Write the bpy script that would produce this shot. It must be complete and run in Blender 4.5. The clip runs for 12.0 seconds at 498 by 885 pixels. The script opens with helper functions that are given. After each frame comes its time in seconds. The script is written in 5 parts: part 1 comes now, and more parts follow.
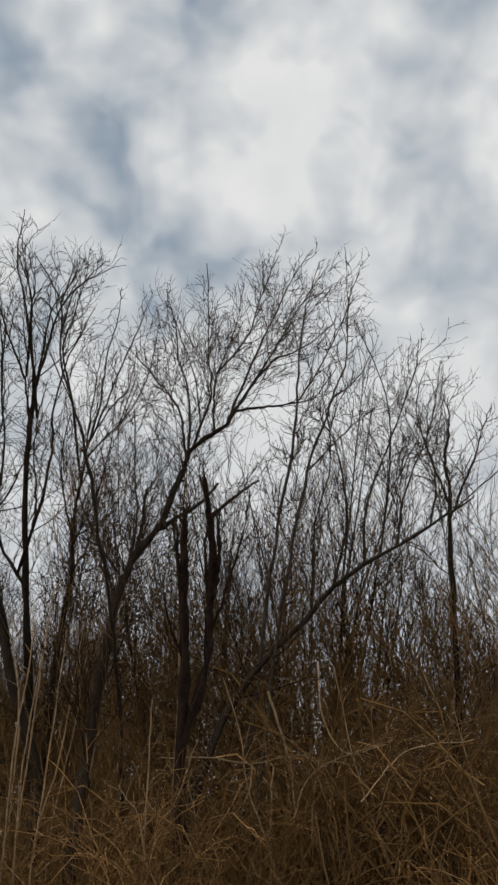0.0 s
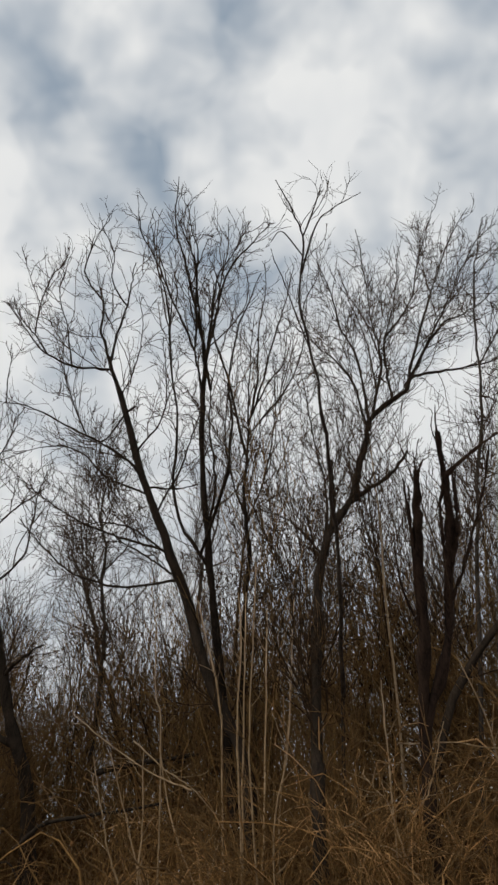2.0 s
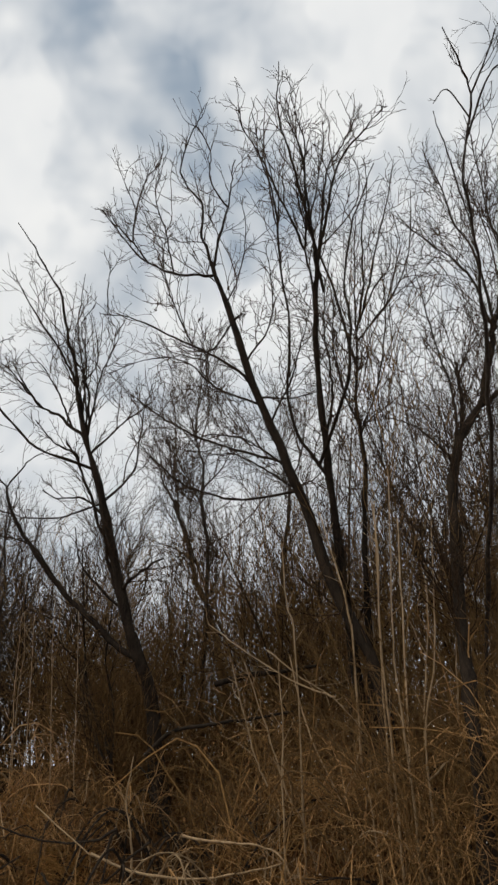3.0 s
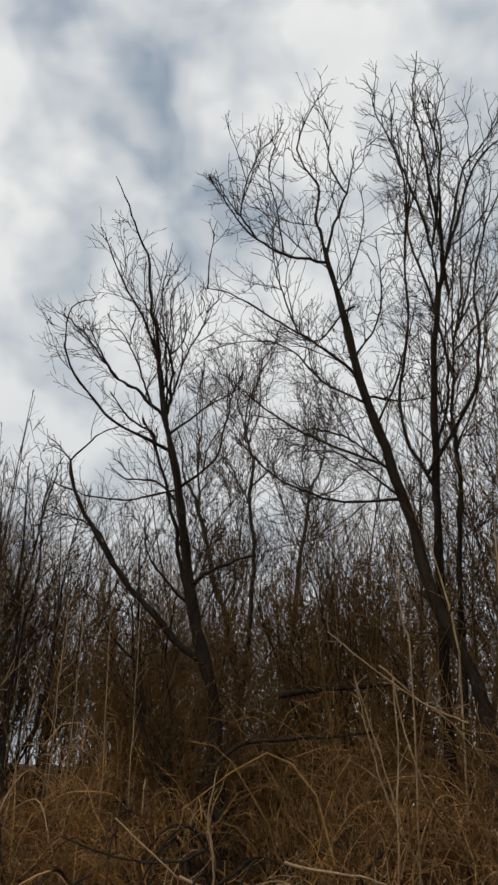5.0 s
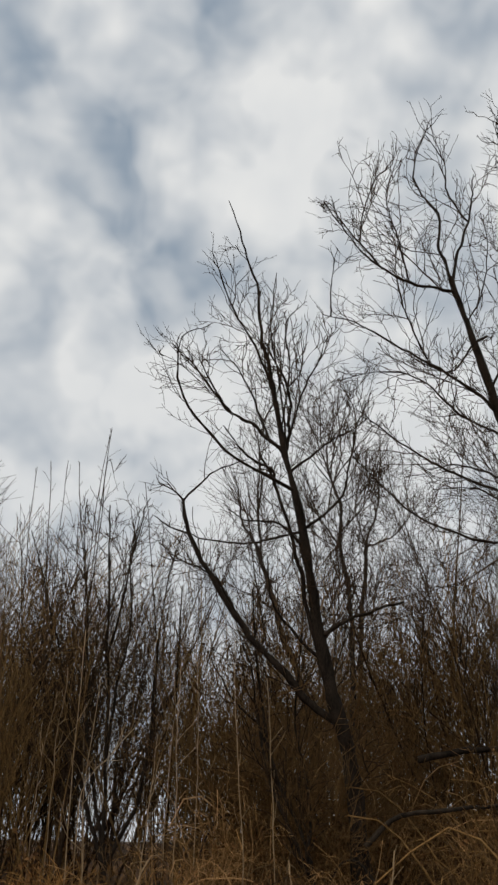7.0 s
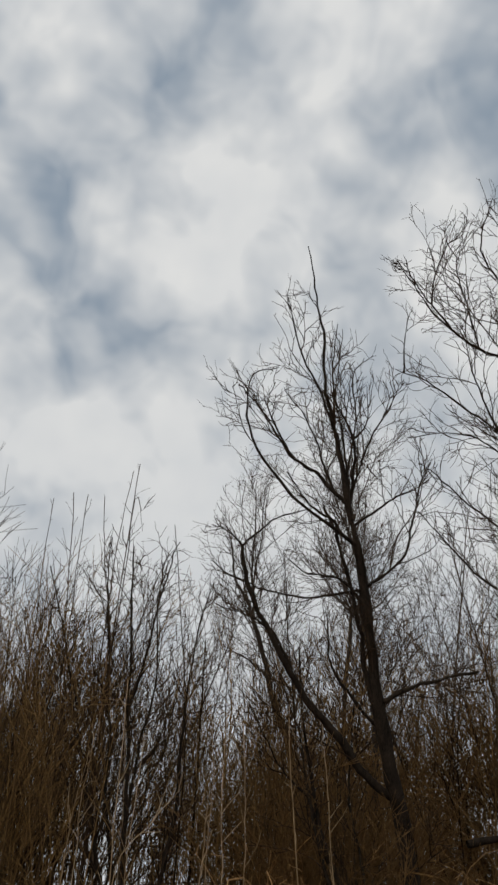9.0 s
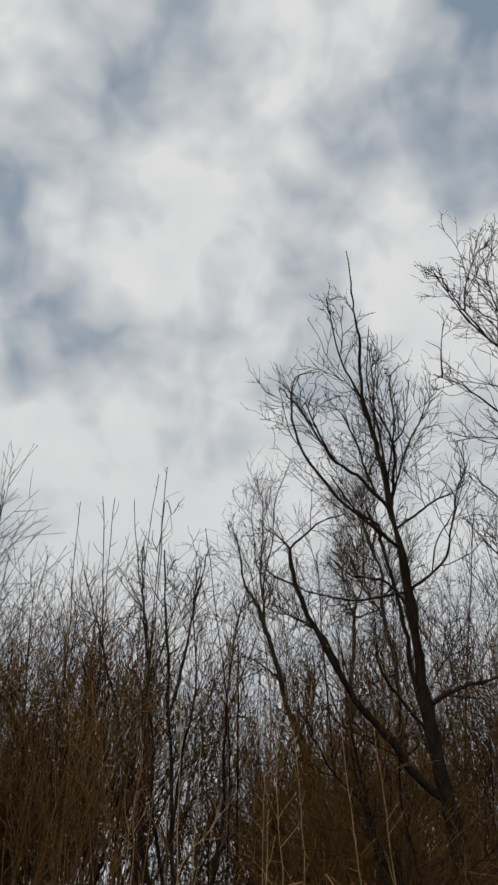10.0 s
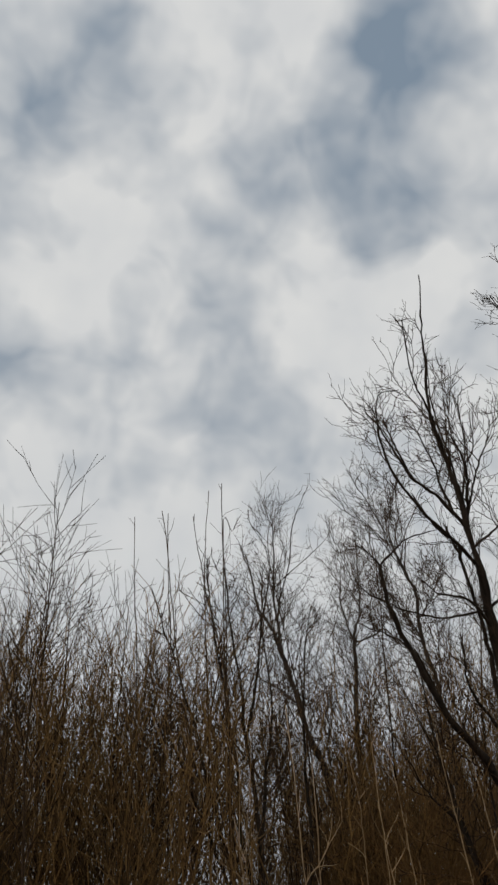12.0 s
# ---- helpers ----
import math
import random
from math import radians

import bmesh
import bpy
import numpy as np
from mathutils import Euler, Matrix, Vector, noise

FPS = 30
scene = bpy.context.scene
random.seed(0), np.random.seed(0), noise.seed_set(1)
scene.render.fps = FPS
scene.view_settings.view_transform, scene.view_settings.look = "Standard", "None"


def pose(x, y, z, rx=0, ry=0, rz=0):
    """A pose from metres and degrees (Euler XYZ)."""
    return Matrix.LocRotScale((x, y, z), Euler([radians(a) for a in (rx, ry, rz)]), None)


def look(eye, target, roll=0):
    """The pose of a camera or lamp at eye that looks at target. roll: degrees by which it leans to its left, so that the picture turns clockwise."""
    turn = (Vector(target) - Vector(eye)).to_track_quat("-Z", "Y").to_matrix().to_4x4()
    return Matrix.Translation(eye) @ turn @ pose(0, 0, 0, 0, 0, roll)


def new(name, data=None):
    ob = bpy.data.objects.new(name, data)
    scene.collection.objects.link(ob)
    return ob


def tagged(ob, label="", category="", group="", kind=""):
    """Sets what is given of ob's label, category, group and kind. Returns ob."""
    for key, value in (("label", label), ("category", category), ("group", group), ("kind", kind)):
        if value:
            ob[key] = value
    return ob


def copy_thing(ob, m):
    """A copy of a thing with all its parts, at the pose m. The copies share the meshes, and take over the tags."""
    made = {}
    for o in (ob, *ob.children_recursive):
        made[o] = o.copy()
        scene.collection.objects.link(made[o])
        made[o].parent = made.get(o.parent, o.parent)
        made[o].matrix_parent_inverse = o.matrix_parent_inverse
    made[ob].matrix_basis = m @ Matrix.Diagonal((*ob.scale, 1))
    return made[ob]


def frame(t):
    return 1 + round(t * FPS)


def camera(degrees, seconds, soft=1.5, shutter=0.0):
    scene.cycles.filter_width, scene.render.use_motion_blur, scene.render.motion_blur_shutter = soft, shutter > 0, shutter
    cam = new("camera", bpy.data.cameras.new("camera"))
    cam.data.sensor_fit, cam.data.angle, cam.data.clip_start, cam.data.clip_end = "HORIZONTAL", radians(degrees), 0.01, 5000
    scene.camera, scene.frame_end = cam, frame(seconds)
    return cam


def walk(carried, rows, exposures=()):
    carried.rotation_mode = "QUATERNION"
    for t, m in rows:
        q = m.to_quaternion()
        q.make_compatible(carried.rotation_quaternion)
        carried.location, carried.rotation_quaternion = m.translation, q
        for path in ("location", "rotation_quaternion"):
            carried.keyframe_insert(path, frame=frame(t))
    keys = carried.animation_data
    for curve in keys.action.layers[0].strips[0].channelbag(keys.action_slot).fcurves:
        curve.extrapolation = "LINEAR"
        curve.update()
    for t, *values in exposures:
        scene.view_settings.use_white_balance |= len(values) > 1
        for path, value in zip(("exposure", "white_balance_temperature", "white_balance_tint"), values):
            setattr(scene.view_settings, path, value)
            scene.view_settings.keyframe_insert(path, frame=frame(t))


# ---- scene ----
cam = camera(38.40, 12.0, soft=2.6)
PATH = [
    (0, (-0.024, -0.064, 1.612), (-0.027, 8.725, 6.384), -1.78),
    (0.5, (-0.516, 0.074, 1.567), (-0.407, 8.517, 6.924), -3.12),
    (1, (-0.986, 0.318, 1.496), (-0.990, 9.069, 6.335), -4.75),
    (1.5, (-1.424, 0.473, 1.477), (-1.581, 9.244, 6.278), -4.25),
    (2, (-1.843, 0.671, 1.501), (-2.522, 9.356, 6.410), -1.89),
    (2.5, (-2.277, 0.838, 1.495), (-3.476, 9.683, 6.005), -0.48),
    (3, (-2.758, 1.040, 1.452), (-4.162, 10.068, 5.517), -1.37),
    (3.5, (-3.226, 1.216, 1.448), (-5.067, 10.452, 4.810), -1.60),
    (3.7, (-3.423, 1.323, 1.470), (-5.148, 10.658, 4.614), -1.55),
    (5.3, (-5.181, 1.500, 1.505), (-5.446, 10.518, 5.819), 3.33),
    (5.5, (-5.369, 1.556, 1.528), (-5.664, 10.587, 5.812), 3.82),
    (6, (-5.883, 1.756, 1.509), (-6.187, 10.667, 6.036), 2.84),
    (6.5, (-6.402, 1.953, 1.523), (-6.418, 10.740, 6.296), 1.34),
    (7, (-6.805, 2.115, 1.541), (-6.676, 10.836, 6.433), 1.03),
    (7.2, (-6.968, 2.129, 1.527), (-6.790, 10.812, 6.485), 0.46),
    (8.8, (-8.374, 2.694, 1.497), (-7.201, 11.031, 6.894), 1.53),
    (9, (-8.517, 2.727, 1.497), (-7.190, 10.840, 7.191), 2.39),
    (9.5, (-9.033, 2.792, 1.492), (-7.316, 10.799, 7.231), 1.71),
    (10, (-9.478, 2.957, 1.472), (-7.543, 10.899, 7.232), 0.12),
    (10.5, (-9.958, 3.133, 1.468), (-7.911, 10.995, 7.298), -1.38),
    (11, (-10.404, 3.339, 1.478), (-8.444, 11.161, 7.392), -0.49),
    (11.5, (-10.858, 3.505, 1.500), (-8.523, 11.094, 7.578), -1.33),
    (12, (-11.297, 3.721, 1.444), (-8.199, 11.041, 7.512), -3.69),
]
walk(cam, [(t, look(eye, target, roll)) for t, eye, target, roll in PATH],
     [(0, 0.05), (2, 0.13), (3, 0.22), (3.5, 0.2), (5.5, 0.13), (7, 0.07), (9, -0.05), (10.5, -0.04), (12, -0.12)])

# ---- sky and sun ----
SUN_ELEVATION, SUN_TURN = 50.0, -125.0
world = bpy.data.worlds.new("world")
scene.world = world
world.use_nodes = True
nt = world.node_tree
nt.nodes.clear()


def node(tree_, kind, **sets):
    n = tree_.nodes.new(kind)
    for key, value in sets.items():
        if key.startswith("i_"):
            n.inputs[int(key[2:])].default_value = value
        else:
            setattr(n, key, value)
    return n


def math_(tree_, op, a, b=None, clamp=False):
    n = tree_.nodes.new("ShaderNodeMath")
    n.operation, n.use_clamp = op, clamp
    for i, v in enumerate((a, b)):
        if v is None:
            continue
        if isinstance(v, (int, float)):
            n.inputs[i].default_value = v
        else:
            tree_.links.new(v, n.inputs[i])
    return n.outputs[0]


def mix_colour(tree_, fac, a, b):
    n = tree_.nodes.new("ShaderNodeMix")
    n.data_type = "RGBA"
    for sock, v in ((n.inputs[0], fac), (n.inputs[6], a), (n.inputs[7], b)):
        if isinstance(v, (int, float)):
            sock.default_value = v
        elif isinstance(v, tuple):
            sock.default_value = (*v, 1.0)
        else:
            tree_.links.new(v, sock)
    return n.outputs[2]


# thin places in the cloud: bearing to the left of +y and height in degrees, width in degrees, depth
GAPS = [
    (29, 55, 6.0, 1.0), (23, 51, 4.5, 1.0), (17, 48, 4.0, 1.1), (12, 46, 3.4, 1.0), (9, 42, 3.0, 0.9), (21, 33, 4.0, 0.5), (30, 26, 4.0, 0.6),
    (-25, 52, 4.0, 0.65), (-20.5, 47.5, 3.4, 0.5), (-17.5, 41.5, 2.6, 0.45), (-22, 41, 2.6, 0.35), (7, 58, 3.0, 0.5),
]
MORE_GAPS = [
    (8, 63, 4.0, 0.6), (0, 65, 4.0, 0.65), (-6, 67, 3.5, 0.6), (-49, 65, 5.0, 1.0), (-47, 60, 4.5, 1.0), (-46, 54, 4.5, 0.9), (-42, 51, 4.0, 0.85),
    (-26, 37, 2.5, 0.5), (-12, 35, 2.6, 0.4), (-2, 31, 2.5, 0.4), (2, 42, 3.5, 0.6), (21, 40, 3.0, 0.5), (23, 29, 3.5, 0.6), (-24, 58, 3.5, 0.4),
]
SOFT_GAPS = [
    (-30, 58, 4.0, 0.55), (-38, 58, 4.5, 0.7), (-40, 53, 4.0, 0.6), (-25, 44.6, 3.0, 0.4), (9, 38.5, 3.5, 0.7), (5.5, 43, 3.0, 0.5), (19, 35, 2.2, 0.4),
    (20, 27.5, 4.0, 0.5), (15, 49, 3.0, 0.5), (-13, 57, 2.6, 0.1), (-3.5, 53, 2.4, 0.1),
]


def build_sky():
    """Broken stratus: soft white and grey cloud, with thin blue-grey places between."""
    ln = nt.links.new
    co = node(nt, "ShaderNodeTexCoord")
    warp = node(nt, "ShaderNodeTexNoise")
    warp.inputs["Scale"].default_value, warp.inputs["Detail"].default_value = 8.0, 1.5
    ln(co.outputs["Generated"], warp.inputs["Vector"])
    off = node(nt, "ShaderNodeVectorMath", operation="SUBTRACT")
    ln(warp.outputs["Color"], off.inputs[0])
    off.inputs[1].default_value = (0.5, 0.5, 0.5)
    push = node(nt, "ShaderNodeVectorMath", operation="SCALE")
    push.inputs["Scale"].default_value = 0.16
    ln(off.outputs[0], push.inputs[0])
    way = node(nt, "ShaderNodeVectorMath", operation="ADD")
    ln(co.outputs["Generated"], way.inputs[0]), ln(push.outputs[0], way.inputs[1])
    total = None
    for turn, high, width, depth in GAPS + MORE_GAPS + SOFT_GAPS:
        c = Vector((-math.sin(radians(turn)) * math.cos(radians(high)), math.cos(radians(turn)) * math.cos(radians(high)), math.sin(radians(high))))
        far = node(nt, "ShaderNodeVectorMath", operation="DISTANCE")
        ln(way.outputs[0], far.inputs[0])
        far.inputs[1].default_value = c
        x = math_(nt, "DIVIDE", far.outputs["Value"], radians(width) * 0.85)
        bell = math_(nt, "MULTIPLY", math_(nt, "POWER", 0.36788, math_(nt, "MULTIPLY", x, x)), depth)
        total = bell if total is None else math_(nt, "ADD", total, bell)
    sep = node(nt, "ShaderNodeSeparateXYZ")
    ln(co.outputs["Generated"], sep.inputs[0])
    big, fine = node(nt, "ShaderNodeTexNoise"), node(nt, "ShaderNodeTexNoise")
    for n, s, d in ((big, 5.0, 2.0), (fine, 14.0, 2.2)):
        n.inputs["Scale"].default_value, n.inputs["Detail"].default_value, n.inputs["Roughness"].default_value = s, d, 0.5
        ln(co.outputs["Generated"], n.inputs["Vector"])
    puffs = node(nt, "ShaderNodeTexNoise")
    puffs.inputs["Scale"].default_value, puffs.inputs["Detail"].default_value = 26.0, 1.2
    ln(way.outputs[0], puffs.inputs["Vector"])
    lumps = math_(nt, "ADD", math_(nt, "MULTIPLY", big.outputs[0], 0.65), math_(nt, "MULTIPLY", fine.outputs[0], 0.35))
    body = math_(nt, "ADD", math_(nt, "MULTIPLY", math_(nt, "SUBTRACT", lumps, 0.5), 2.3), 0.94)
    body = math_(nt, "ADD", body, math_(nt, "MULTIPLY", math_(nt, "SUBTRACT", puffs.outputs[0], 0.5), 0.42))
    cover = math_(nt, "SUBTRACT", body, math_(nt, "MULTIPLY", math_(nt, "MINIMUM", total, 1.1), 0.62), clamp=True)
    sky = node(nt, "ShaderNodeTexSky", sky_type="NISHITA", sun_disc=False)
    sky.sun_elevation, sky.sun_rotation = radians(SUN_ELEVATION), radians(SUN_TURN)
    clear = node(nt, "ShaderNodeVectorMath", operation="SCALE")
    ln(sky.outputs[0], clear.inputs[0])
    clear.inputs["Scale"].default_value = 0.05
    veil = mix_colour(nt, 0.85, clear.outputs[0], (0.25, 0.32, 0.40))
    white = mix_colour(nt, fine.outputs[0], (0.62, 0.64, 0.66), (0.79, 0.788, 0.77))
    low = node(nt, "ShaderNodeMapRange")
    for i, v in enumerate((0.3, 0.66, 0.6, 0.0)):
        low.inputs[i + 1].default_value = v
    ln(sep.outputs[2], low.inputs[0])
    white = mix_colour(nt, low.outputs[0], white, (0.57, 0.595, 0.62))
    cloud = mix_colour(nt, cover, veil, white)
    bg, out = node(nt, "ShaderNodeBackground"), node(nt, "ShaderNodeOutputWorld")
    ln(cloud, bg.inputs[0])
    bg.inputs[1].default_value = 1.0
    ln(bg.outputs[0], out.inputs[0])


build_sky()
sun = new("sun", bpy.data.lights.new("sun", "SUN"))
sun.data.energy, sun.data.angle, sun.data.color = 1.0, radians(14), (1.0, 0.87, 0.68)
sun.matrix_world = look((0, 0, 40), (
    -math.sin(radians(SUN_TURN)) * math.cos(radians(SUN_ELEVATION)),
    -math.cos(radians(SUN_TURN)) * math.cos(radians(SUN_ELEVATION)),
    40 - math.sin(radians(SUN_ELEVATION))))


# ---- materials ----
def material(name, colours, rough=0.85, scale=18.0, stretch=(1, 1, 1), bump=0.4, vary=0.25, fine=6.0, spread=None):
    """Two colours mixed by coarse and fine noise; each separate piece is a little lighter or darker."""
    mat = bpy.data.materials.new(name)
    mat.use_nodes = True
    t = mat.node_tree
    bsdf = t.nodes["Principled BSDF"]
    co = node(t, "ShaderNodeTexCoord")
    mp = node(t, "ShaderNodeMapping")
    mp.inputs["Scale"].default_value = stretch
    t.links.new(co.outputs["Object"], mp.inputs[0])
    a, b = (node(t, "ShaderNodeTexNoise") for _ in range(2))
    for n, s, d in ((a, scale, 5.0), (b, scale * fine, 3.0)):
        n.inputs["Scale"].default_value, n.inputs["Detail"].default_value = s, d
        t.links.new(mp.outputs[0], n.inputs["Vector"])
    both = math_(t, "ADD", math_(t, "MULTIPLY", a.outputs[0], 0.6), math_(t, "MULTIPLY", b.outputs[0], 0.4))
    sharp = node(t, "ShaderNodeMapRange")
    sharp.inputs[1].default_value, sharp.inputs[2].default_value = 0.34, 0.66
    t.links.new(both, sharp.inputs[0])
    col = mix_colour(t, sharp.outputs[0], colours[0], colours[1])
    isle = node(t, "ShaderNodeNewGeometry")
    info = node(t, "ShaderNodeObjectInfo")
    rnd = math_(t, "FRACT", math_(t, "ADD", isle.outputs["Random Per Island"], info.outputs["Random"]))
    if len(colours) > 2:
        pick = math_(t, "MULTIPLY", math_(t, "GREATER_THAN", rnd, 0.55), 0.8)
        col = mix_colour(t, pick, col, colours[2])
    hsv = node(t, "ShaderNodeHueSaturation")
    t.links.new(col, hsv.inputs["Color"])
    t.links.new(math_(t, "ADD", math_(t, "MULTIPLY", rnd, 2 * vary), 1 - vary), hsv.inputs["Value"])
    t.links.new(hsv.outputs[0], bsdf.inputs["Base Color"])
    bsdf.inputs["Roughness"].default_value = rough
    bsdf.inputs["Specular IOR Level"].default_value = 0.12
    if bump:
        bp = node(t, "ShaderNodeBump")
        bp.inputs["Strength"].default_value, bp.inputs["Distance"].default_value = bump, 0.02
        t.links.new(both, bp.inputs["Height"])
        t.links.new(bp.outputs[0], bsdf.inputs["Normal"])
    return mat


BARK = material("dark_willow_bark", ((0.012, 0.009, 0.007), (0.045, 0.033, 0.023)), 0.9, 14, (1, 1, 0.25), 1.0, 0.12)
BARK_GREY = material("grey_bark", ((0.026, 0.021, 0.018), (0.085, 0.069, 0.055)), 0.9, 14, (1, 1, 0.25), 0.8, 0.12)
ROTTEN = material("rotten_wood", ((0.015, 0.010, 0.008), (0.058, 0.037, 0.026)), 0.95, 10, (1, 1, 0.15), 1.0, 0.1)
TWIG = material("twig_bark", ((0.024, 0.015, 0.009), (0.066, 0.041, 0.023)), 0.85, 20, bump=0, vary=0.35)
TWIG_BROWN = material("brown_twig_bark", ((0.125, 0.073, 0.027), (0.30, 0.18, 0.066), (0.050, 0.032, 0.015)), 0.85, 20, bump=0, vary=0.35)
BRUSH = material("dark_brush", ((0.098, 0.056, 0.022), (0.26, 0.150, 0.058), (0.11, 0.066, 0.028)), 0.85, 20, bump=0, vary=0.35)
LEAF = material("dry_leaf", ((0.085, 0.042, 0.015), (0.20, 0.105, 0.038), (0.12, 0.06, 0.023)), 0.85, 30, bump=0, vary=0.35)
# twigs further back: distance haze is mixed into this paler, greyer colour
TWIG_FAR = material("hazed_twig_bark", ((0.040, 0.029, 0.021), (0.09, 0.065, 0.047)), 0.9, 20, bump=0, vary=0.3)
STALK = material("pale_stalk", ((0.20, 0.130, 0.070), (0.40, 0.285, 0.165)), 0.75, 12, (1, 1, 0.3), 0.3, 0.2)
CANE = material("tan_bramble_cane", ((0.22, 0.115, 0.042), (0.46, 0.26, 0.10), (0.38, 0.225, 0.10)), 0.8, 20, bump=0, vary=0.35)
CANE_DARK = material("dark_bramble_cane", ((0.13, 0.072, 0.027), (0.32, 0.182, 0.067), (0.085, 0.053, 0.027)), 0.8, 20, bump=0, vary=0.35)
STRAW = material("dead_grass", ((0.26, 0.130, 0.040), (0.54, 0.31, 0.105), (0.28, 0.138, 0.046)), 0.9, 20, bump=0, vary=0.45)
LITTER = material("leaf_litter", ((0.026, 0.014, 0.007), (0.14, 0.072, 0.029)), 0.95, 3.0, bump=0.9, vary=0.0, fine=9.0)
# a somewhat darker straw for part of the tussocks
STRAW_DARK = material("darker_dead_grass", ((0.20, 0.100, 0.034), (0.46, 0.25, 0.090), (0.21, 0.105, 0.039)), 0.9, 20, bump=0, vary=0.4)
FLECK = material("white_fleck", ((0.6, 0.58, 0.53), (0.78, 0.77, 0.73)), 0.95, 40, bump=0, vary=0.1)


def water_material():
    mat = bpy.data.materials.new("river_water")
    mat.use_nodes = True
    t = mat.node_tree
    bsdf = t.nodes["Principled BSDF"]
    bsdf.inputs["Base Color"].default_value = (0.075, 0.041, 0.016, 1)
    bsdf.inputs["Roughness"].default_value = 0.06
    bsdf.inputs["IOR"].default_value = 1.33
    co = node(t, "ShaderNodeTexCoord")
    n = node(t, "ShaderNodeTexNoise")
    n.inputs["Scale"].default_value, n.inputs["Detail"].default_value = 2.2, 4.0
    t.links.new(co.outputs["Object"], n.inputs["Vector"])
    bp = node(t, "ShaderNodeBump")
    bp.inputs["Strength"].default_value, bp.inputs["Distance"].default_value = 0.25, 0.03
    t.links.new(n.outputs[0], bp.inputs["Height"])
    t.links.new(bp.outputs[0], bsdf.inputs["Normal"])
    return mat


WATER = water_material()


# ---- ground and water ----
def smooth(v):
    v = np.clip(v, 0, 1)
    return v * v * (3 - 2 * v)


def edge(x):
    """The y of the water's edge."""
    x = np.clip(x, -40, 40)
    return 8.25 - 0.10 * x - 0.8 * smooth((x + 4) / 3) + 0.18 * np.sin(x * 0.9 + 0.6) + 0.1 * np.sin(x * 2.3)


def ground_height(x, y):
    """River bed, then a bank that climbs about a metre and levels off; a like bank far behind."""
    x, y = np.asarray(x, float), np.asarray(y, float)
    d = y - edge(x)
    z = -1.2 * smooth(-d / 2.5) + 0.98 * smooth((d + 0.1) / 1.5)
    z = z + 0.75 * smooth((x + 6.0) / 1.8) * smooth((d - 1.4) / 2.4)
    z = z - 0.75 * np.exp(-(((x + 5.0) / 0.6) ** 2)) * np.exp(-(((d - 0.9) / 0.65) ** 2))
    z = np.maximum(z, 1.4 * smooth((-14 - d) / 4) - 1.2)
    bumps = 0.07 * np.sin(1.9 * x + 1.3 * y) + 0.06 * np.sin(2.7 * y - 1.1 * x + 2) + 0.04 * np.sin(4.3 * x + 0.7) * np.sin(3.9 * y)
    return z + bumps * smooth(d / 0.8)


def mesh_object(name, verts, faces, mat, parent=None, smooth_shade=True):
    """An object from arrays: verts (n, 3), faces (m, 3 or 4)."""
    verts, faces = np.asarray(verts, np.float32), np.asarray(faces, np.int32)
    me = bpy.data.meshes.new(name)
    k = faces.shape[1]
    me.vertices.add(len(verts)), me.loops.add(faces.size), me.polygons.add(len(faces))
    me.vertices.foreach_set("co", verts.ravel())
    me.loops.foreach_set("vertex_index", faces.ravel())
    me.polygons.foreach_set("loop_start", np.arange(0, faces.size, k, dtype=np.int32))
    me.polygons.foreach_set("use_smooth", np.full(len(faces), smooth_shade))
    me.update(calc_edges=True)
    me.materials.append(mat)
    ob = new(name, me)
    ob.parent = parent
    return ob


def sheet(xs, ys, height):
    gx, gy = np.meshgrid(xs, ys)
    v = np.stack([gx.ravel(), gy.ravel(), height(gx, gy).ravel()], 1)
    i = np.arange(len(xs) * (len(ys) - 1)).reshape(len(ys) - 1, len(xs))[:, :-1].ravel()
    return v, np.stack([i, i + 1, i + 1 + len(xs), i + len(xs)], 1)


def steps(near_a, near_b, fine, far):
    out = [-far, -far / 3, -far / 8, -60, -40]
    return np.array(sorted({*(v for v in out if v < near_a - 5), *np.arange(near_a, near_b, fine), *(-v for v in out if -v > near_b + 5)}))


gv, gf = sheet(steps(-26, 14, 0.28, 1500), steps(-20, 40, 0.32, 1500), ground_height)
tagged(mesh_object("ground", gv, gf, LITTER), "river bank of brown leaf litter and bare earth", "ground", kind="structure")
wv, wf = sheet(np.array([-1400.0, -60, -30, 0, 20, 60, 1400]), np.array([-13.5, 0, 6, 10, 12.4]), lambda a, b: 0 * a)
tagged(mesh_object("water", wv, wf, WATER), "still brown river water along the bank", "water", kind="structure")


# ---- branches ----
def unit(v):
    return v / np.maximum(np.linalg.norm(v, axis=-1, keepdims=True), 1e-9)


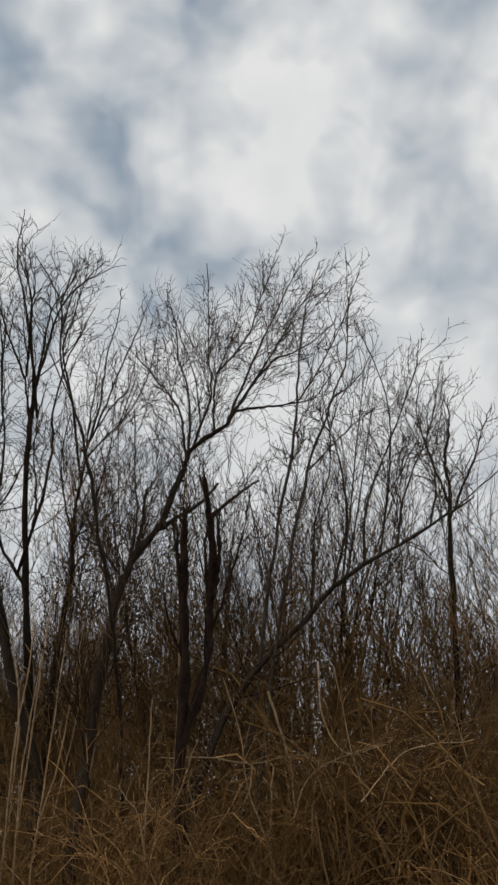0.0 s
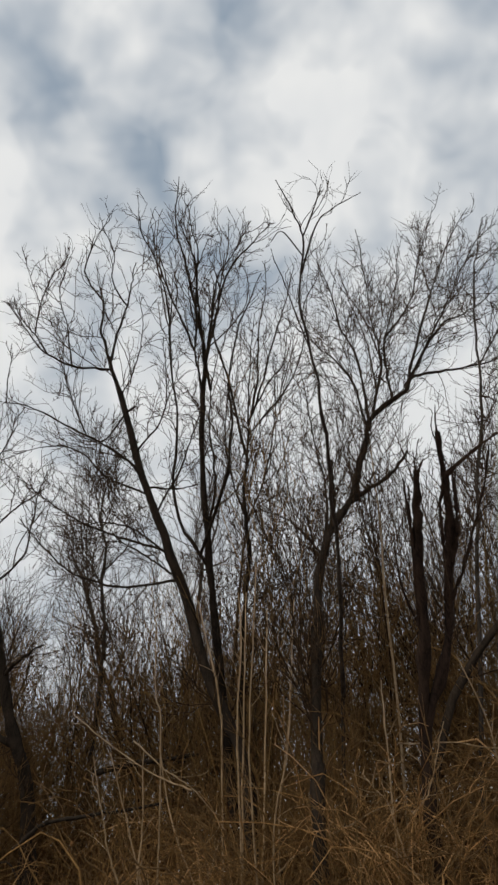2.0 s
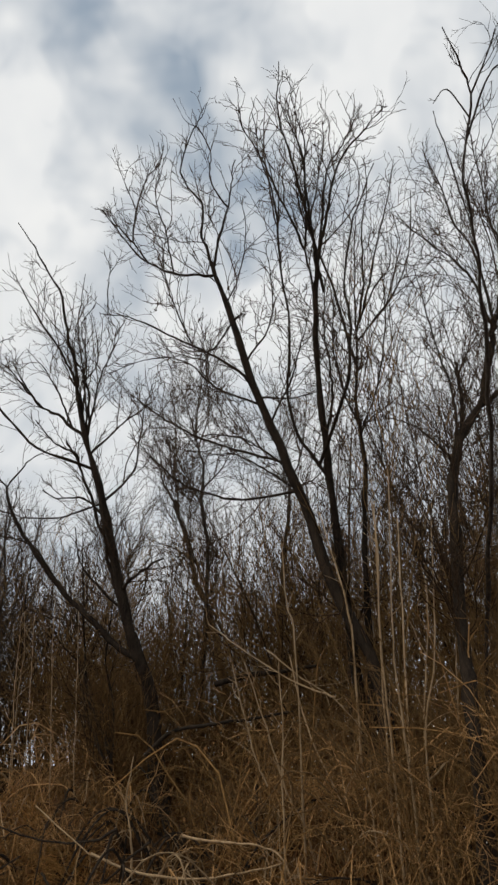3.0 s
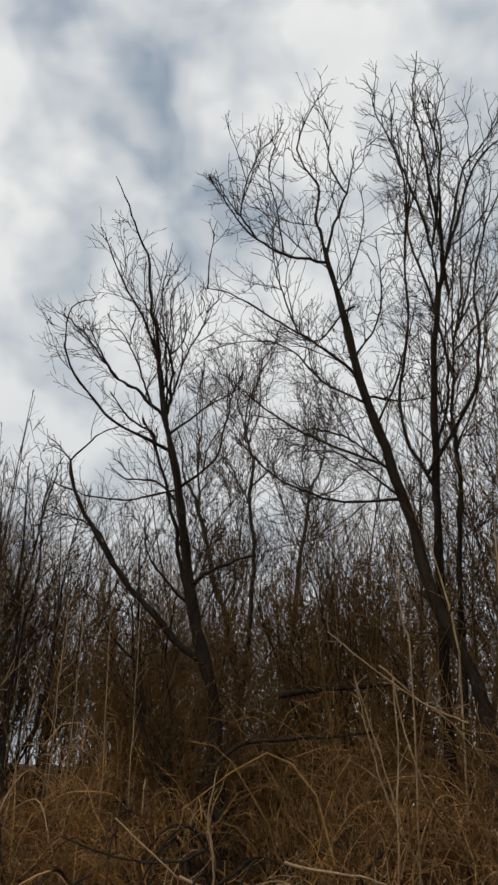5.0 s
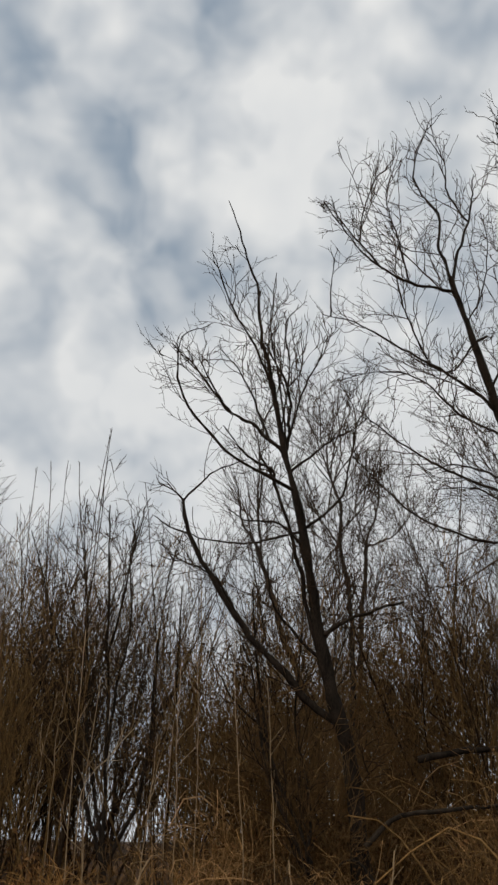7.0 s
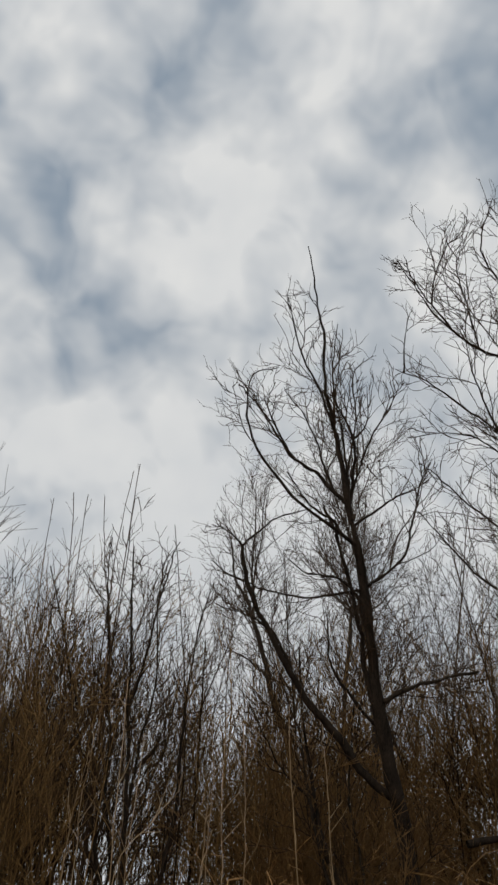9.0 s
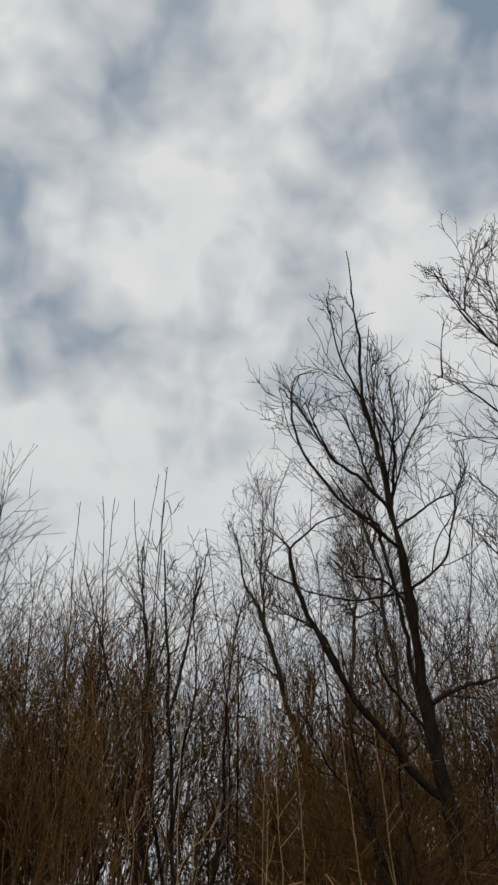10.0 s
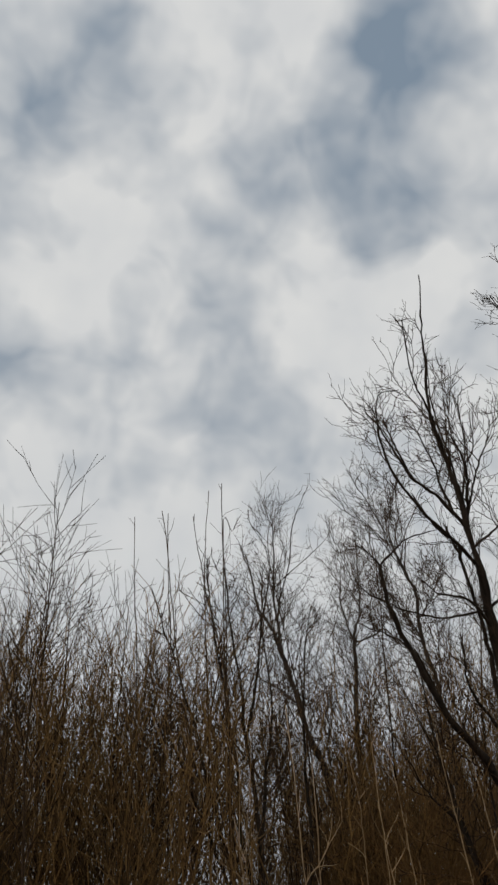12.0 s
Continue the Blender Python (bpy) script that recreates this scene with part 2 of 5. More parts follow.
def tubes(paths, radii, sides):
    """Round tapering tubes. paths (n, k, 3), radii (n, k). Returns verts and quads."""
    n, k, _ = paths.shape
    tan = np.empty_like(paths)
    tan[:, 1:-1] = paths[:, 2:] - paths[:, :-2]
    tan[:, 0], tan[:, -1] = paths[:, 1] - paths[:, 0], paths[:, -1] - paths[:, -2]
    tan = unit(tan)
    mean = unit(paths[:, -1] - paths[:, 0])
    ref = np.where(np.abs(mean[:, 2:3]) > 0.8, [[1.0, 0.1, 0.0]], [[0.0, 0.1, 1.0]])[:, None, :]
    a = unit(np.cross(tan, ref))
    b = np.cross(tan, a)
    ang = np.arange(sides) * 2 * np.pi / sides
    ring = a[:, :, None, :] * np.cos(ang)[None, None, :, None] + b[:, :, None, :] * np.sin(ang)[None, None, :, None]
    v = (paths[:, :, None, :] + ring * radii[:, :, None, None]).reshape(-1, 3)
    base = (np.arange(n)[:, None, None] * k + np.arange(k - 1)[None, :, None]) * sides
    s = np.arange(sides)[None, None, :]
    s2 = (s + 1) % sides
    f = np.stack([base + s, base + s2, base + sides + s2, base + sides + s], -1).reshape(-1, 4)
    return v, f


class Pile:
    """Collects verts and quads of one mesh."""

    def __init__(self):
        self.v, self.f, self.n = [], [], 0

    def add(self, v, f):
        self.v.append(v), self.f.append(f + self.n)
        self.n += len(v)

    def make(self, name, mat, parent=None):
        return mesh_object(name, np.concatenate(self.v), np.concatenate(self.f), mat, parent)


def along(points, k):
    """A smooth line of k points through the given ones."""
    p = np.asarray(points, float)
    if len(p) == 2:
        return p[0] + (p[1] - p[0]) * np.linspace(0, 1, k)[:, None]
    ext = np.vstack([2 * p[0] - p[1], p, 2 * p[-1] - p[-2]])
    t = np.linspace(0, len(p) - 1 - 1e-6, k)
    i, f = t.astype(int), (t % 1)[:, None]
    a, b, c, d = ext[i], ext[i + 1], ext[i + 2], ext[i + 3]
    return 0.5 * (2 * b + (c - a) * f + (2 * a - 5 * b + 4 * c - d) * f**2 + (3 * b - a - 3 * c + d) * f**3)


def shoots(rng, start, way, length, k, rise, wiggle, bend=0.0):
    """Growing lines, all at once: start, way (n, 3), length (n,). Each keeps its own steady bend."""
    n = len(start)
    out = np.empty((n, k, 3))
    out[:, 0] = start
    d = way.copy()
    curl = rng.normal(0, bend, (n, 3)) + np.array([0, 0, rise])
    for i in range(1, k):
        out[:, i] = out[:, i - 1] + d * (length / (k - 1))[:, None]
        d = unit(d + rng.normal(0, wiggle, (n, 3)) + curl)
    return out


def lengths_of(paths):
    return np.linalg.norm(np.diff(paths, axis=1), axis=2).sum(1)


def offspring(rng, paths, radii, count, lengths, angle, k, rise, wiggle, thick, low=0.15, high=1.0, least=0.004, bend=0.0, tip=0.35, fade=0.75):
    """Side branches on all given branches: about count on each (an array), as long as lengths says (least and most, in metres)."""
    n, m, _ = paths.shape
    which = np.repeat(np.arange(n), count)
    if not len(which):
        return np.empty((0, k, 3)), np.empty((0, k))
    order = np.arange(len(which)) - np.repeat(np.cumsum(count) - count, count)
    t = low + (high - low) * ((order + rng.random(len(which))) / np.repeat(count, count)) ** 0.85
    pos = t * (m - 1)
    i = np.minimum(pos.astype(int), m - 2)
    f = (pos - i)[:, None]
    start = paths[which, i] * (1 - f) + paths[which, i + 1] * f
    tan = unit(paths[which, i + 1] - paths[which, i])
    r = radii[which, i] * (1 - f[:, 0]) + radii[which, i + 1] * f[:, 0]
    side = unit(np.cross(tan, rng.normal(0, 1, (len(which), 3))))
    side = unit(side + [0, 0, 0.25])
    a = np.radians(rng.uniform(*angle, len(which)))[:, None]
    way = unit(tan * np.cos(a) + side * np.sin(a))
    whole = lengths_of(paths)[which]
    length = np.minimum(rng.uniform(*lengths, len(which)) * (1.2 - fade * t), 0.85 * whole)
    p = shoots(rng, start, way, length, k, rise, wiggle, bend)
    r0 = np.maximum(np.minimum(r * 0.75, thick * length), least)
    taper = np.linspace(1, tip, k)[None, :]
    return p, np.maximum(r0[:, None] * taper, least * 0.6)


def twig_mass(rng, paths, radii, pile, density=1.0, long=1.0, fine=0.0042, share=1.0):
    """Boughs on the given limbs, then two generations of ever finer shoots on both, and hair-thin tips."""
    c0 = rng.poisson(lengths_of(paths) * 1.8 * density * share)
    p0, r0 = offspring(rng, paths, radii, c0, (0.6 * long, 2.2 * long), (20, 52), 12, 0.04, 0.13, 0.0066, 0.05, 0.92, fine * 1.5, 0.04, fade=1.06)
    pile.add(*tubes(p0, r0, 4))
    for p, r, much in ((paths, radii, share), (p0, r0, 1.0)):
        if not len(p):
            continue
        c1 = np.maximum(1, rng.poisson(lengths_of(p) * 2.1 * density * much))
        p1, r1 = offspring(rng, p, r, c1, (0.3 * long, 1.35 * long), (24, 60), 9, 0.06, 0.16, 0.0056, 0.06, 1.0, fine * 1.15, 0.05, fade=1.02)
        p2, r2 = offspring(rng, p1, r1, rng.poisson(lengths_of(p1) * 2.7 * density + 0.5), (0.18, 0.3 + 0.6 * long), (24, 62), 6, 0.05, 0.18, 0.0046, 0.1, 1.0, fine * 0.9, 0.05, fade=0.9)
        p3, r3 = offspring(rng, p2, r2, rng.poisson(lengths_of(p2) * 1.3 * density + 0.2), (0.1, 0.25 + 0.25 * long), (25, 65), 3, 0.04, 0.2, 0.004, 0.2, 1.0, fine * 0.75)
        for q, w, sides in ((p1, r1, 4), (p2, r2, 3), (p3, r3, 3)):
            if len(q):
                pile.add(*tubes(q, w, sides))


class Tree:
    """A bare tree, limb by limb; the first limb is the trunk. Points are metres from the base."""

    def __init__(self, label, seed, fine, dense, long, bark, twig_mat, base):
        self.rng = np.random.default_rng(seed)
        self.root = tagged(new("bare_tree"), label, "tree", "bare trees on the bank")
        floor_z = float(ground_height(base[0], base[1]))
        self.root.location = (base[0], base[1], floor_z)
        self.lift = base[2] - floor_z
        self.fine, self.dense, self.long, self.bark, self.twig_mat = fine, dense, long, bark, twig_mat
        self.lines, self.radii, self.share = [], [], []

    def limb(self, r0, r1, *pts, share=1.0):
        first, rng, k = not self.lines, self.rng, 24
        p = np.array(pts, float) + [0, 0, self.lift]
        if first:
            lean = (p[1] - p[0]) / max(p[1][2] - p[0][2], 0.2)
            foot = p[0] - lean * self.lift * 0.6
            p = np.vstack([[foot[0], foot[1], -0.15], p])
        else:
            near = min(self.lines, key=lambda q: np.min(np.linalg.norm(q - p[0], axis=1)))
            j = np.argmin(np.linalg.norm(near - p[0], axis=1))
            span = np.linalg.norm(p[-1] - p[0])
            if np.ptp(p[:, 1]) < 0.02:
                p[:, 1] += (near[j, 1] - p[0, 1]) + rng.uniform(-0.12, 0.12) * span * np.linspace(0, 1, len(p)) ** 1.3
            p[0] = near[j]
        q = along(p, k)
        wob = rng.normal(0, 1, (k, 3)).cumsum(0)
        wob -= wob[0] + (wob[-1] - wob[0]) * np.linspace(0, 1, k)[:, None]
        q = q + wob * min(0.012, r0 * 0.45) * min(1, np.linalg.norm(p[-1] - p[0]) / 1.6) * (0.4 if self.bark is ROTTEN else 1)
        r = (r0 + (r1 - r0) * np.linspace(0, 1, k)) * (0.87 if first else 0.95)
        if first:
            r = r * (1 + 0.6 * np.exp(-np.maximum(q[:, 2], 0) / 0.25))
        r = r * (1 + (0.15 if self.bark is ROTTEN else 0.07) * rng.normal(0, 1, k))
        self.lines.append(q), self.radii.append(r), self.share.append(share)
        v, f = tubes(q[None], r[None], 10 if r0 > 0.035 else 7)
        v = v + rng.normal(0, 0.07 * r0, v.shape) * (2 if self.bark is ROTTEN else 1)
        mesh_object("trunk" if first else "limb", v, f, self.bark, self.root)

    def finish(self):
        rng, P, R = self.rng, np.array(self.lines), np.array(self.radii)
        pile = Pile()
        twig_mass(rng, P[1:], R[1:], pile, self.dense, self.long, self.fine, np.array(self.share[1:]))
        side, thick = offspring(rng, P[:1], R[:1], np.array([int(9 * self.dense)]), (0.4 * self.long, 1.8 * self.long), (30, 65), 9, 0.08, 0.12, 0.008, 0.2, 1.0)
        pile.add(*tubes(side, thick, 4))
        twig_mass(rng, side, thick, pile, self.dense, 0.8 * self.long, self.fine)
        tagged(pile.make("crown", self.twig_mat, self.root), kind="stuff")


WILLOW = "leafless dark willow with fine upright twigs on the bank"
TREE_A = ("leafless dark willow leaning over with one long curled limb", 11, 0.0046, 1.75, 0.72, BARK, TWIG)
TREE_B = ("leafless willow with a leaning forked trunk and a knot", 32, 0.0046, 1.85, 0.68, BARK, TWIG)
TREE_C = ("tall leafless willow with several upright stems", 13, 0.0046, 1.4, 0.75, BARK, TWIG)
TREE_J = (WILLOW, 14, 0.0047, 1.6, 0.85, BARK, TWIG)
TREE_R = ("slender leafless tree that leans out over the water", 15, 0.0026, 1.6, 0.4, BARK_GREY, TWIG)
TREE_D = ("large leafless willow with an elbowed limb and broad crown", 16, 0.0044, 2.2, 0.8, BARK, TWIG)
TREE_M = ("thin upright leafless tree among the willows", 23, 0.0049, 1.6, 0.85, BARK_GREY, TWIG)
TREE_Q = ("thin leafless tree with a bent top", 24, 0.0049, 1.6, 0.85, BARK_GREY, TWIG)
TREE_E = ("dead broken willow trunks, rotten and splintered", 17, 0.0042, 1, 0.4, ROTTEN, TWIG)
TREE_F = ("slanting willow trunk with upright shoots along it", 18, 0.0042, 1.6, 0.8, BARK, TWIG)
TREE_N = (WILLOW, 19, 0.0049, 1.6, 0.9, BARK, TWIG)
TREE_G = ("thin grey leafless tree behind the willows", 20, 0.0046, 2.1, 1.0, BARK_GREY, TWIG_FAR)
TREE_H = ("thin grey leafless tree far back in the thicket", 21, 0.005, 2.0, 1.2, BARK_GREY, TWIG_FAR)
TREE_K = ("leaning grey leafless tree far back in the thicket", 22, 0.005, 1.9, 1.2, BARK_GREY, TWIG_FAR)
tree_a = Tree(*TREE_A, (-5.45, 10.48, 1.21))
tree_a.limb(0.125, 0.026, (0.00, 0.00, 0.00), (-0.07, -0.15, 0.81), (-0.15, -0.32, 1.40), (-0.29, -0.45, 1.89), (-0.42, -0.62, 2.51), (-0.52, -0.77, 3.09), (-0.65, -0.92, 3.61), (-0.80, -1.06, 4.15), (-0.93, -1.23, 4.77))
tree_a.limb(0.022, 0.0048, (-0.80, -1.25, 3.83), (-1.26, -1.29, 4.01), (-1.66, -1.36, 4.30), (-2.01, -1.47, 4.73), (-2.12, -1.58, 5.15), (-2.06, -1.65, 5.52), (-1.76, -1.65, 5.67), share=0.1)
tree_a.limb(0.05, 0.017, (-0.15, -0.32, 1.40), (-0.50, -0.37, 1.60), (-0.86, -0.47, 1.95), (-1.23, -0.57, 2.34), (-1.61, -0.71, 2.84), (-1.90, -0.85, 3.36), (-1.98, -0.95, 3.72), share=0.6)
tree_a.limb(0.014, 0.0048, (-1.98, -0.95, 3.72), (-2.08, -0.97, 3.82), (-2.27, -1.00, 3.91))
tree_a.limb(0.014, 0.0045, (-1.98, -0.95, 3.72), (-1.65, -1.03, 4.04), (-1.24, -1.08, 4.20))
tree_a.limb(0.017, 0.0072, (-0.66, -0.85, 3.38), (-0.89, -0.84, 3.35), (-1.23, -0.82, 3.27), (-1.65, -0.83, 3.28), (-1.90, -0.85, 3.36), share=0.4)
tree_a.limb(0.014, 0.0048, (-1.89, -0.84, 3.32), (-2.11, -0.87, 3.43), (-2.30, -0.90, 3.54), share=0.4)
tree_a.limb(0.02, 0.006, (-0.58, -0.83, 3.28), (-0.87, -0.88, 3.48), (-1.25, -0.89, 3.52), (-1.47, -0.92, 3.64))
tree_a.limb(0.017, 0.0048, (-1.23, -0.57, 2.34), (-1.54, -0.71, 2.84), (-1.90, -0.76, 3.02), (-2.19, -0.78, 3.11))
tree_a.limb(0.03, 0.006, (-0.93, -1.18, 4.80), (-1.02, -1.23, 5.44), (-1.08, -1.28, 5.75), (-1.19, -1.53, 6.38), (-1.36, -1.88, 6.72), (-1.56, -2.28, 7.07), share=0.1)
tree_a.limb(0.024, 0.0055, (-0.84, -1.13, 4.35), (-0.99, -1.28, 5.06), (-1.19, -1.43, 5.47), (-1.51, -1.68, 6.06), (-1.74, -1.98, 6.52), share=0.7)
tree_a.limb(0.016, 0.0048, (-0.80, -1.08, 4.14), (-0.91, -1.18, 5.13), (-1.03, -1.28, 6.03), (-0.93, -1.36, 6.80), share=0.5)
tree_a.limb(0.026, 0.005, (-0.93, -1.10, 4.31), (-1.21, -1.19, 4.61), (-1.46, -1.21, 4.71), (-1.69, -1.28, 4.95), (-1.93, -1.38, 5.31), (-2.18, -1.43, 5.51))
tree_a.limb(0.018, 0.005, (-1.49, -1.21, 4.71), (-1.71, -1.31, 5.08), (-1.87, -1.40, 5.39))
tree_a.limb(0.026, 0.006, (-0.81, -1.10, 4.29), (-0.78, -1.19, 4.62), (-0.79, -1.30, 5.01), (-0.92, -1.38, 5.33), (-1.07, -1.45, 5.59))
tree_a.limb(0.012, 0.004, (-0.79, -1.30, 5.03), (-0.67, -1.35, 5.20), (-0.63, -1.39, 5.38), (-0.65, -1.49, 5.72))
tree_a.limb(0.016, 0.004, (-0.75, -1.12, 4.36), (-0.63, -1.28, 4.97), (-0.43, -1.40, 5.40), (-0.35, -1.48, 5.70))
tree_a.limb(0.014, 0.004, (-0.86, -1.17, 4.54), (-0.78, -1.35, 5.22), (-0.83, -1.50, 5.77), (-0.67, -1.52, 6.14))
tree_a.limb(0.018, 0.005, (-0.71, -1.04, 4.09), (-0.41, -1.11, 4.34), (-0.18, -1.16, 4.50), (0.13, -1.21, 4.70))
tree_a.limb(0.016, 0.004, (-1.02, -1.13, 4.39), (-1.21, -1.28, 4.95), (-1.43, -1.38, 5.32), (-1.65, -1.45, 5.56))
tree_a.limb(0.018, 0.006, (-0.31, -0.86, 3.41), (-0.18, -0.97, 3.81), (-0.08, -1.10, 4.29), (0.04, -1.20, 4.66), (0.13, -1.27, 4.90))
tree_a.limb(0.034, 0.012, (-0.36, -0.48, 2.22), (-0.24, -0.68, 2.35), (-0.01, -0.88, 2.46), (0.35, -1.28, 2.49))
tree_a.limb(0.022, 0.006, (-0.51, -0.51, 2.12), (-0.76, -0.58, 2.39), (-0.94, -0.67, 2.70), (-1.02, -0.79, 3.13))
tree_a.limb(0.03, 0.012, (-0.37, -0.45, 1.90), (-0.62, -0.66, 2.67), (-0.77, -0.84, 3.33), (-0.96, -0.99, 3.90), (-1.11, -1.09, 4.26))
tree_a.limb(0.022, 0.006, (-0.92, -1.00, 3.91), (-1.00, -1.04, 4.08), (-1.27, -1.08, 4.23), (-1.55, -1.18, 4.58))
tree_a.finish()
tree_b = Tree(*TREE_B, (-2.65, 9.31, 0.89))
tree_b.limb(0.105, 0.03, (0.00, 0.00, 0.00), (-0.04, 0.00, 1.33), (-0.29, 0.00, 1.99), (-0.54, 0.00, 2.62), (-0.76, -0.11, 3.35), (-0.97, -0.24, 3.97), (-1.16, -0.37, 4.53), (-1.35, -0.49, 5.10), (-1.49, -0.62, 5.69), (-1.61, -0.73, 6.17), (-1.71, -0.81, 6.55))
tree_b.limb(0.022, 0.0048, (-1.69, -0.75, 6.28), (-2.10, -0.79, 6.44), (-2.60, -0.84, 6.70), (-2.91, -0.93, 7.09), (-3.20, -1.02, 7.52))
tree_b.limb(0.025, 0.0048, (-1.15, -0.37, 4.56), (-1.43, -0.47, 5.01), (-1.82, -0.54, 5.34), (-2.30, -0.61, 5.62), (-2.80, -0.66, 5.89), (-3.24, -0.70, 6.03))
tree_b.limb(0.02, 0.016, (-1.48, -0.61, 5.65), (-1.42, -0.64, 5.76), (-1.33, -0.65, 5.81))
tree_b.limb(0.017, 0.0048, (-0.95, -0.22, 3.87), (-1.29, -0.28, 4.14), (-1.69, -0.31, 4.28), (-2.11, -0.30, 4.24))
tree_b.limb(0.014, 0.0048, (-1.49, -0.61, 5.63), (-1.75, -0.55, 5.37), (-1.99, -0.56, 5.40), (-2.30, -0.60, 5.59))
tree_b.limb(0.017, 0.0048, (-1.24, -0.41, 4.74), (-0.84, -0.40, 4.69), (-0.37, -0.42, 4.77))
tree_b.limb(0.017, 0.0048, (-0.76, -0.11, 3.35), (-1.12, -0.20, 3.78), (-1.57, -0.26, 4.03), (-2.06, -0.25, 4.02))
tree_b.limb(0.024, 0.005, (-1.67, -0.79, 6.44), (-1.76, -0.85, 6.76), (-1.82, -0.90, 6.96), (-1.78, -1.00, 7.40), (-1.99, -1.06, 7.71), (-2.04, -1.12, 8.13), (-1.88, -1.12, 8.66), (-1.75, -1.12, 9.01))
tree_b.limb(0.022, 0.005, (-1.65, -0.80, 6.50), (-1.62, -0.88, 6.88), (-1.51, -0.96, 7.26), (-1.39, -1.07, 7.73), (-1.33, -1.12, 7.97))
tree_b.limb(0.014, 0.004, (-1.51, -0.97, 7.28), (-1.68, -1.06, 7.72), (-1.68, -1.12, 8.20), (-1.86, -1.12, 8.71))
tree_b.limb(0.014, 0.004, (-2.53, -0.85, 6.72), (-2.78, -0.90, 6.97), (-3.01, -0.97, 7.27), (-3.12, -1.04, 7.61))
tree_b.limb(0.011, 0.004, (-2.74, -0.91, 7.01), (-2.72, -1.00, 7.44), (-2.54, -1.10, 7.88), (-2.35, -1.12, 8.07))
tree_b.limb(0.011, 0.004, (-3.08, -0.70, 6.07), (-3.12, -0.77, 6.36), (-3.08, -0.85, 6.73))
tree_b.limb(0.012, 0.004, (-2.03, -0.57, 5.47), (-2.26, -0.70, 6.03), (-2.38, -0.81, 6.54), (-2.30, -0.92, 7.07))
tree_b.limb(0.012, 0.004, (-2.14, -0.81, 6.55), (-2.30, -0.92, 7.07), (-2.42, -1.02, 7.53), (-2.36, -1.11, 7.93))
tree_b.limb(0.012, 0.004, (-1.52, -0.67, 5.93), (-1.31, -0.79, 6.44), (-1.21, -0.90, 6.97), (-1.28, -1.00, 7.43))
tree_b.limb(0.016, 0.004, (-1.26, -0.31, 5.21), (-1.01, -0.38, 5.75), (-0.93, -0.44, 6.30), (-1.02, -0.51, 7.05))
tree_b.limb(0.016, 0.004, (-1.06, -0.21, 4.43), (-0.75, -0.18, 5.16), (-0.57, -0.14, 5.85), (-0.45, -0.11, 6.40))
tree_b.limb(0.02, 0.005, (-0.97, -0.24, 3.97), (-1.60, -0.28, 4.14), (-2.09, -0.33, 4.36), (-2.59, -0.37, 4.69), (-2.96, -0.41, 4.97))
tree_b.limb(0.02, 0.005, (-0.76, -0.11, 3.36), (-1.53, -0.14, 3.48), (-2.12, -0.16, 3.71), (-2.59, -0.19, 4.10), (-2.94, -0.21, 4.48))
tree_b.limb(0.016, 0.005, (-1.16, -0.36, 4.54), (-1.72, -0.42, 4.86), (-2.10, -0.49, 5.21), (-2.58, -0.55, 5.32), (-3.15, -0.61, 5.15))
tree_b.finish()
tree_c = Tree(*TREE_C, (-2.89, 10.07, 1.73))
tree_c.limb(0.073, 0.03, (0.00, 0.00, 0.00), (-0.11, -0.59, 1.73), (-0.17, -0.87, 2.53), (-0.19, -1.12, 3.28), (-0.21, -1.40, 4.09), (-0.18, -1.66, 4.84), (-0.09, -1.80, 5.26))
tree_c.limb(0.022, 0.0048, (-0.09, -1.80, 5.26), (0.10, -2.00, 5.86), (0.29, -2.21, 6.46), (0.62, -2.34, 6.83), (0.89, -2.43, 7.08))
tree_c.limb(0.022, 0.0048, (-0.11, -1.77, 5.17), (-0.13, -2.08, 6.08), (-0.17, -2.30, 6.72), (-0.37, -2.49, 7.27))
tree_c.limb(0.025, 0.0048, (-0.17, -0.97, 2.84), (-0.50, -1.16, 3.38), (-0.57, -1.33, 3.88), (-0.50, -1.58, 4.63), (-0.58, -1.83, 5.33), (-0.52, -2.11, 6.15), (-0.67, -2.38, 6.94))
tree_c.limb(0.02, 0.0048, (-0.18, -1.14, 3.34), (-0.02, -1.35, 3.94), (-0.04, -1.61, 4.70), (0.09, -1.86, 5.42))
tree_c.limb(0.017, 0.0048, (-0.18, -1.66, 4.84), (-0.24, -1.84, 5.35), (-0.22, -2.00, 5.85), (-0.32, -2.24, 6.56))
tree_c.limb(0.022, 0.005, (-0.12, -1.97, 4.84), (-0.26, -2.09, 6.53), (-0.32, -2.22, 7.05), (-0.43, -2.34, 7.58), (-0.37, -2.47, 8.12))
tree_c.limb(0.018, 0.005, (-0.34, -1.97, 5.48), (-0.43, -2.09, 5.96), (-0.66, -2.22, 6.67), (-0.89, -2.34, 7.20), (-0.91, -2.47, 7.40))
tree_c.limb(0.018, 0.005, (-0.07, -1.97, 5.27), (0.06, -2.09, 6.10), (0.16, -2.22, 6.47), (0.37, -2.34, 6.74), (0.63, -2.47, 7.11))
tree_c.limb(0.018, 0.005, (-0.18, -1.97, 5.58), (-0.17, -2.14, 6.17), (-0.16, -2.30, 6.86), (-0.21, -2.47, 7.30))
tree_c.limb(0.015, 0.005, (-0.56, -1.97, 5.26), (-0.56, -2.14, 6.09), (-0.70, -2.30, 6.73), (-0.75, -2.47, 7.27))
tree_c.limb(0.026, 0.006, (-0.21, -1.57, 2.89), (0.14, -1.67, 3.62), (0.26, -1.77, 4.41), (0.25, -1.87, 5.10), (0.43, -1.97, 5.86), (0.72, -2.07, 6.54))
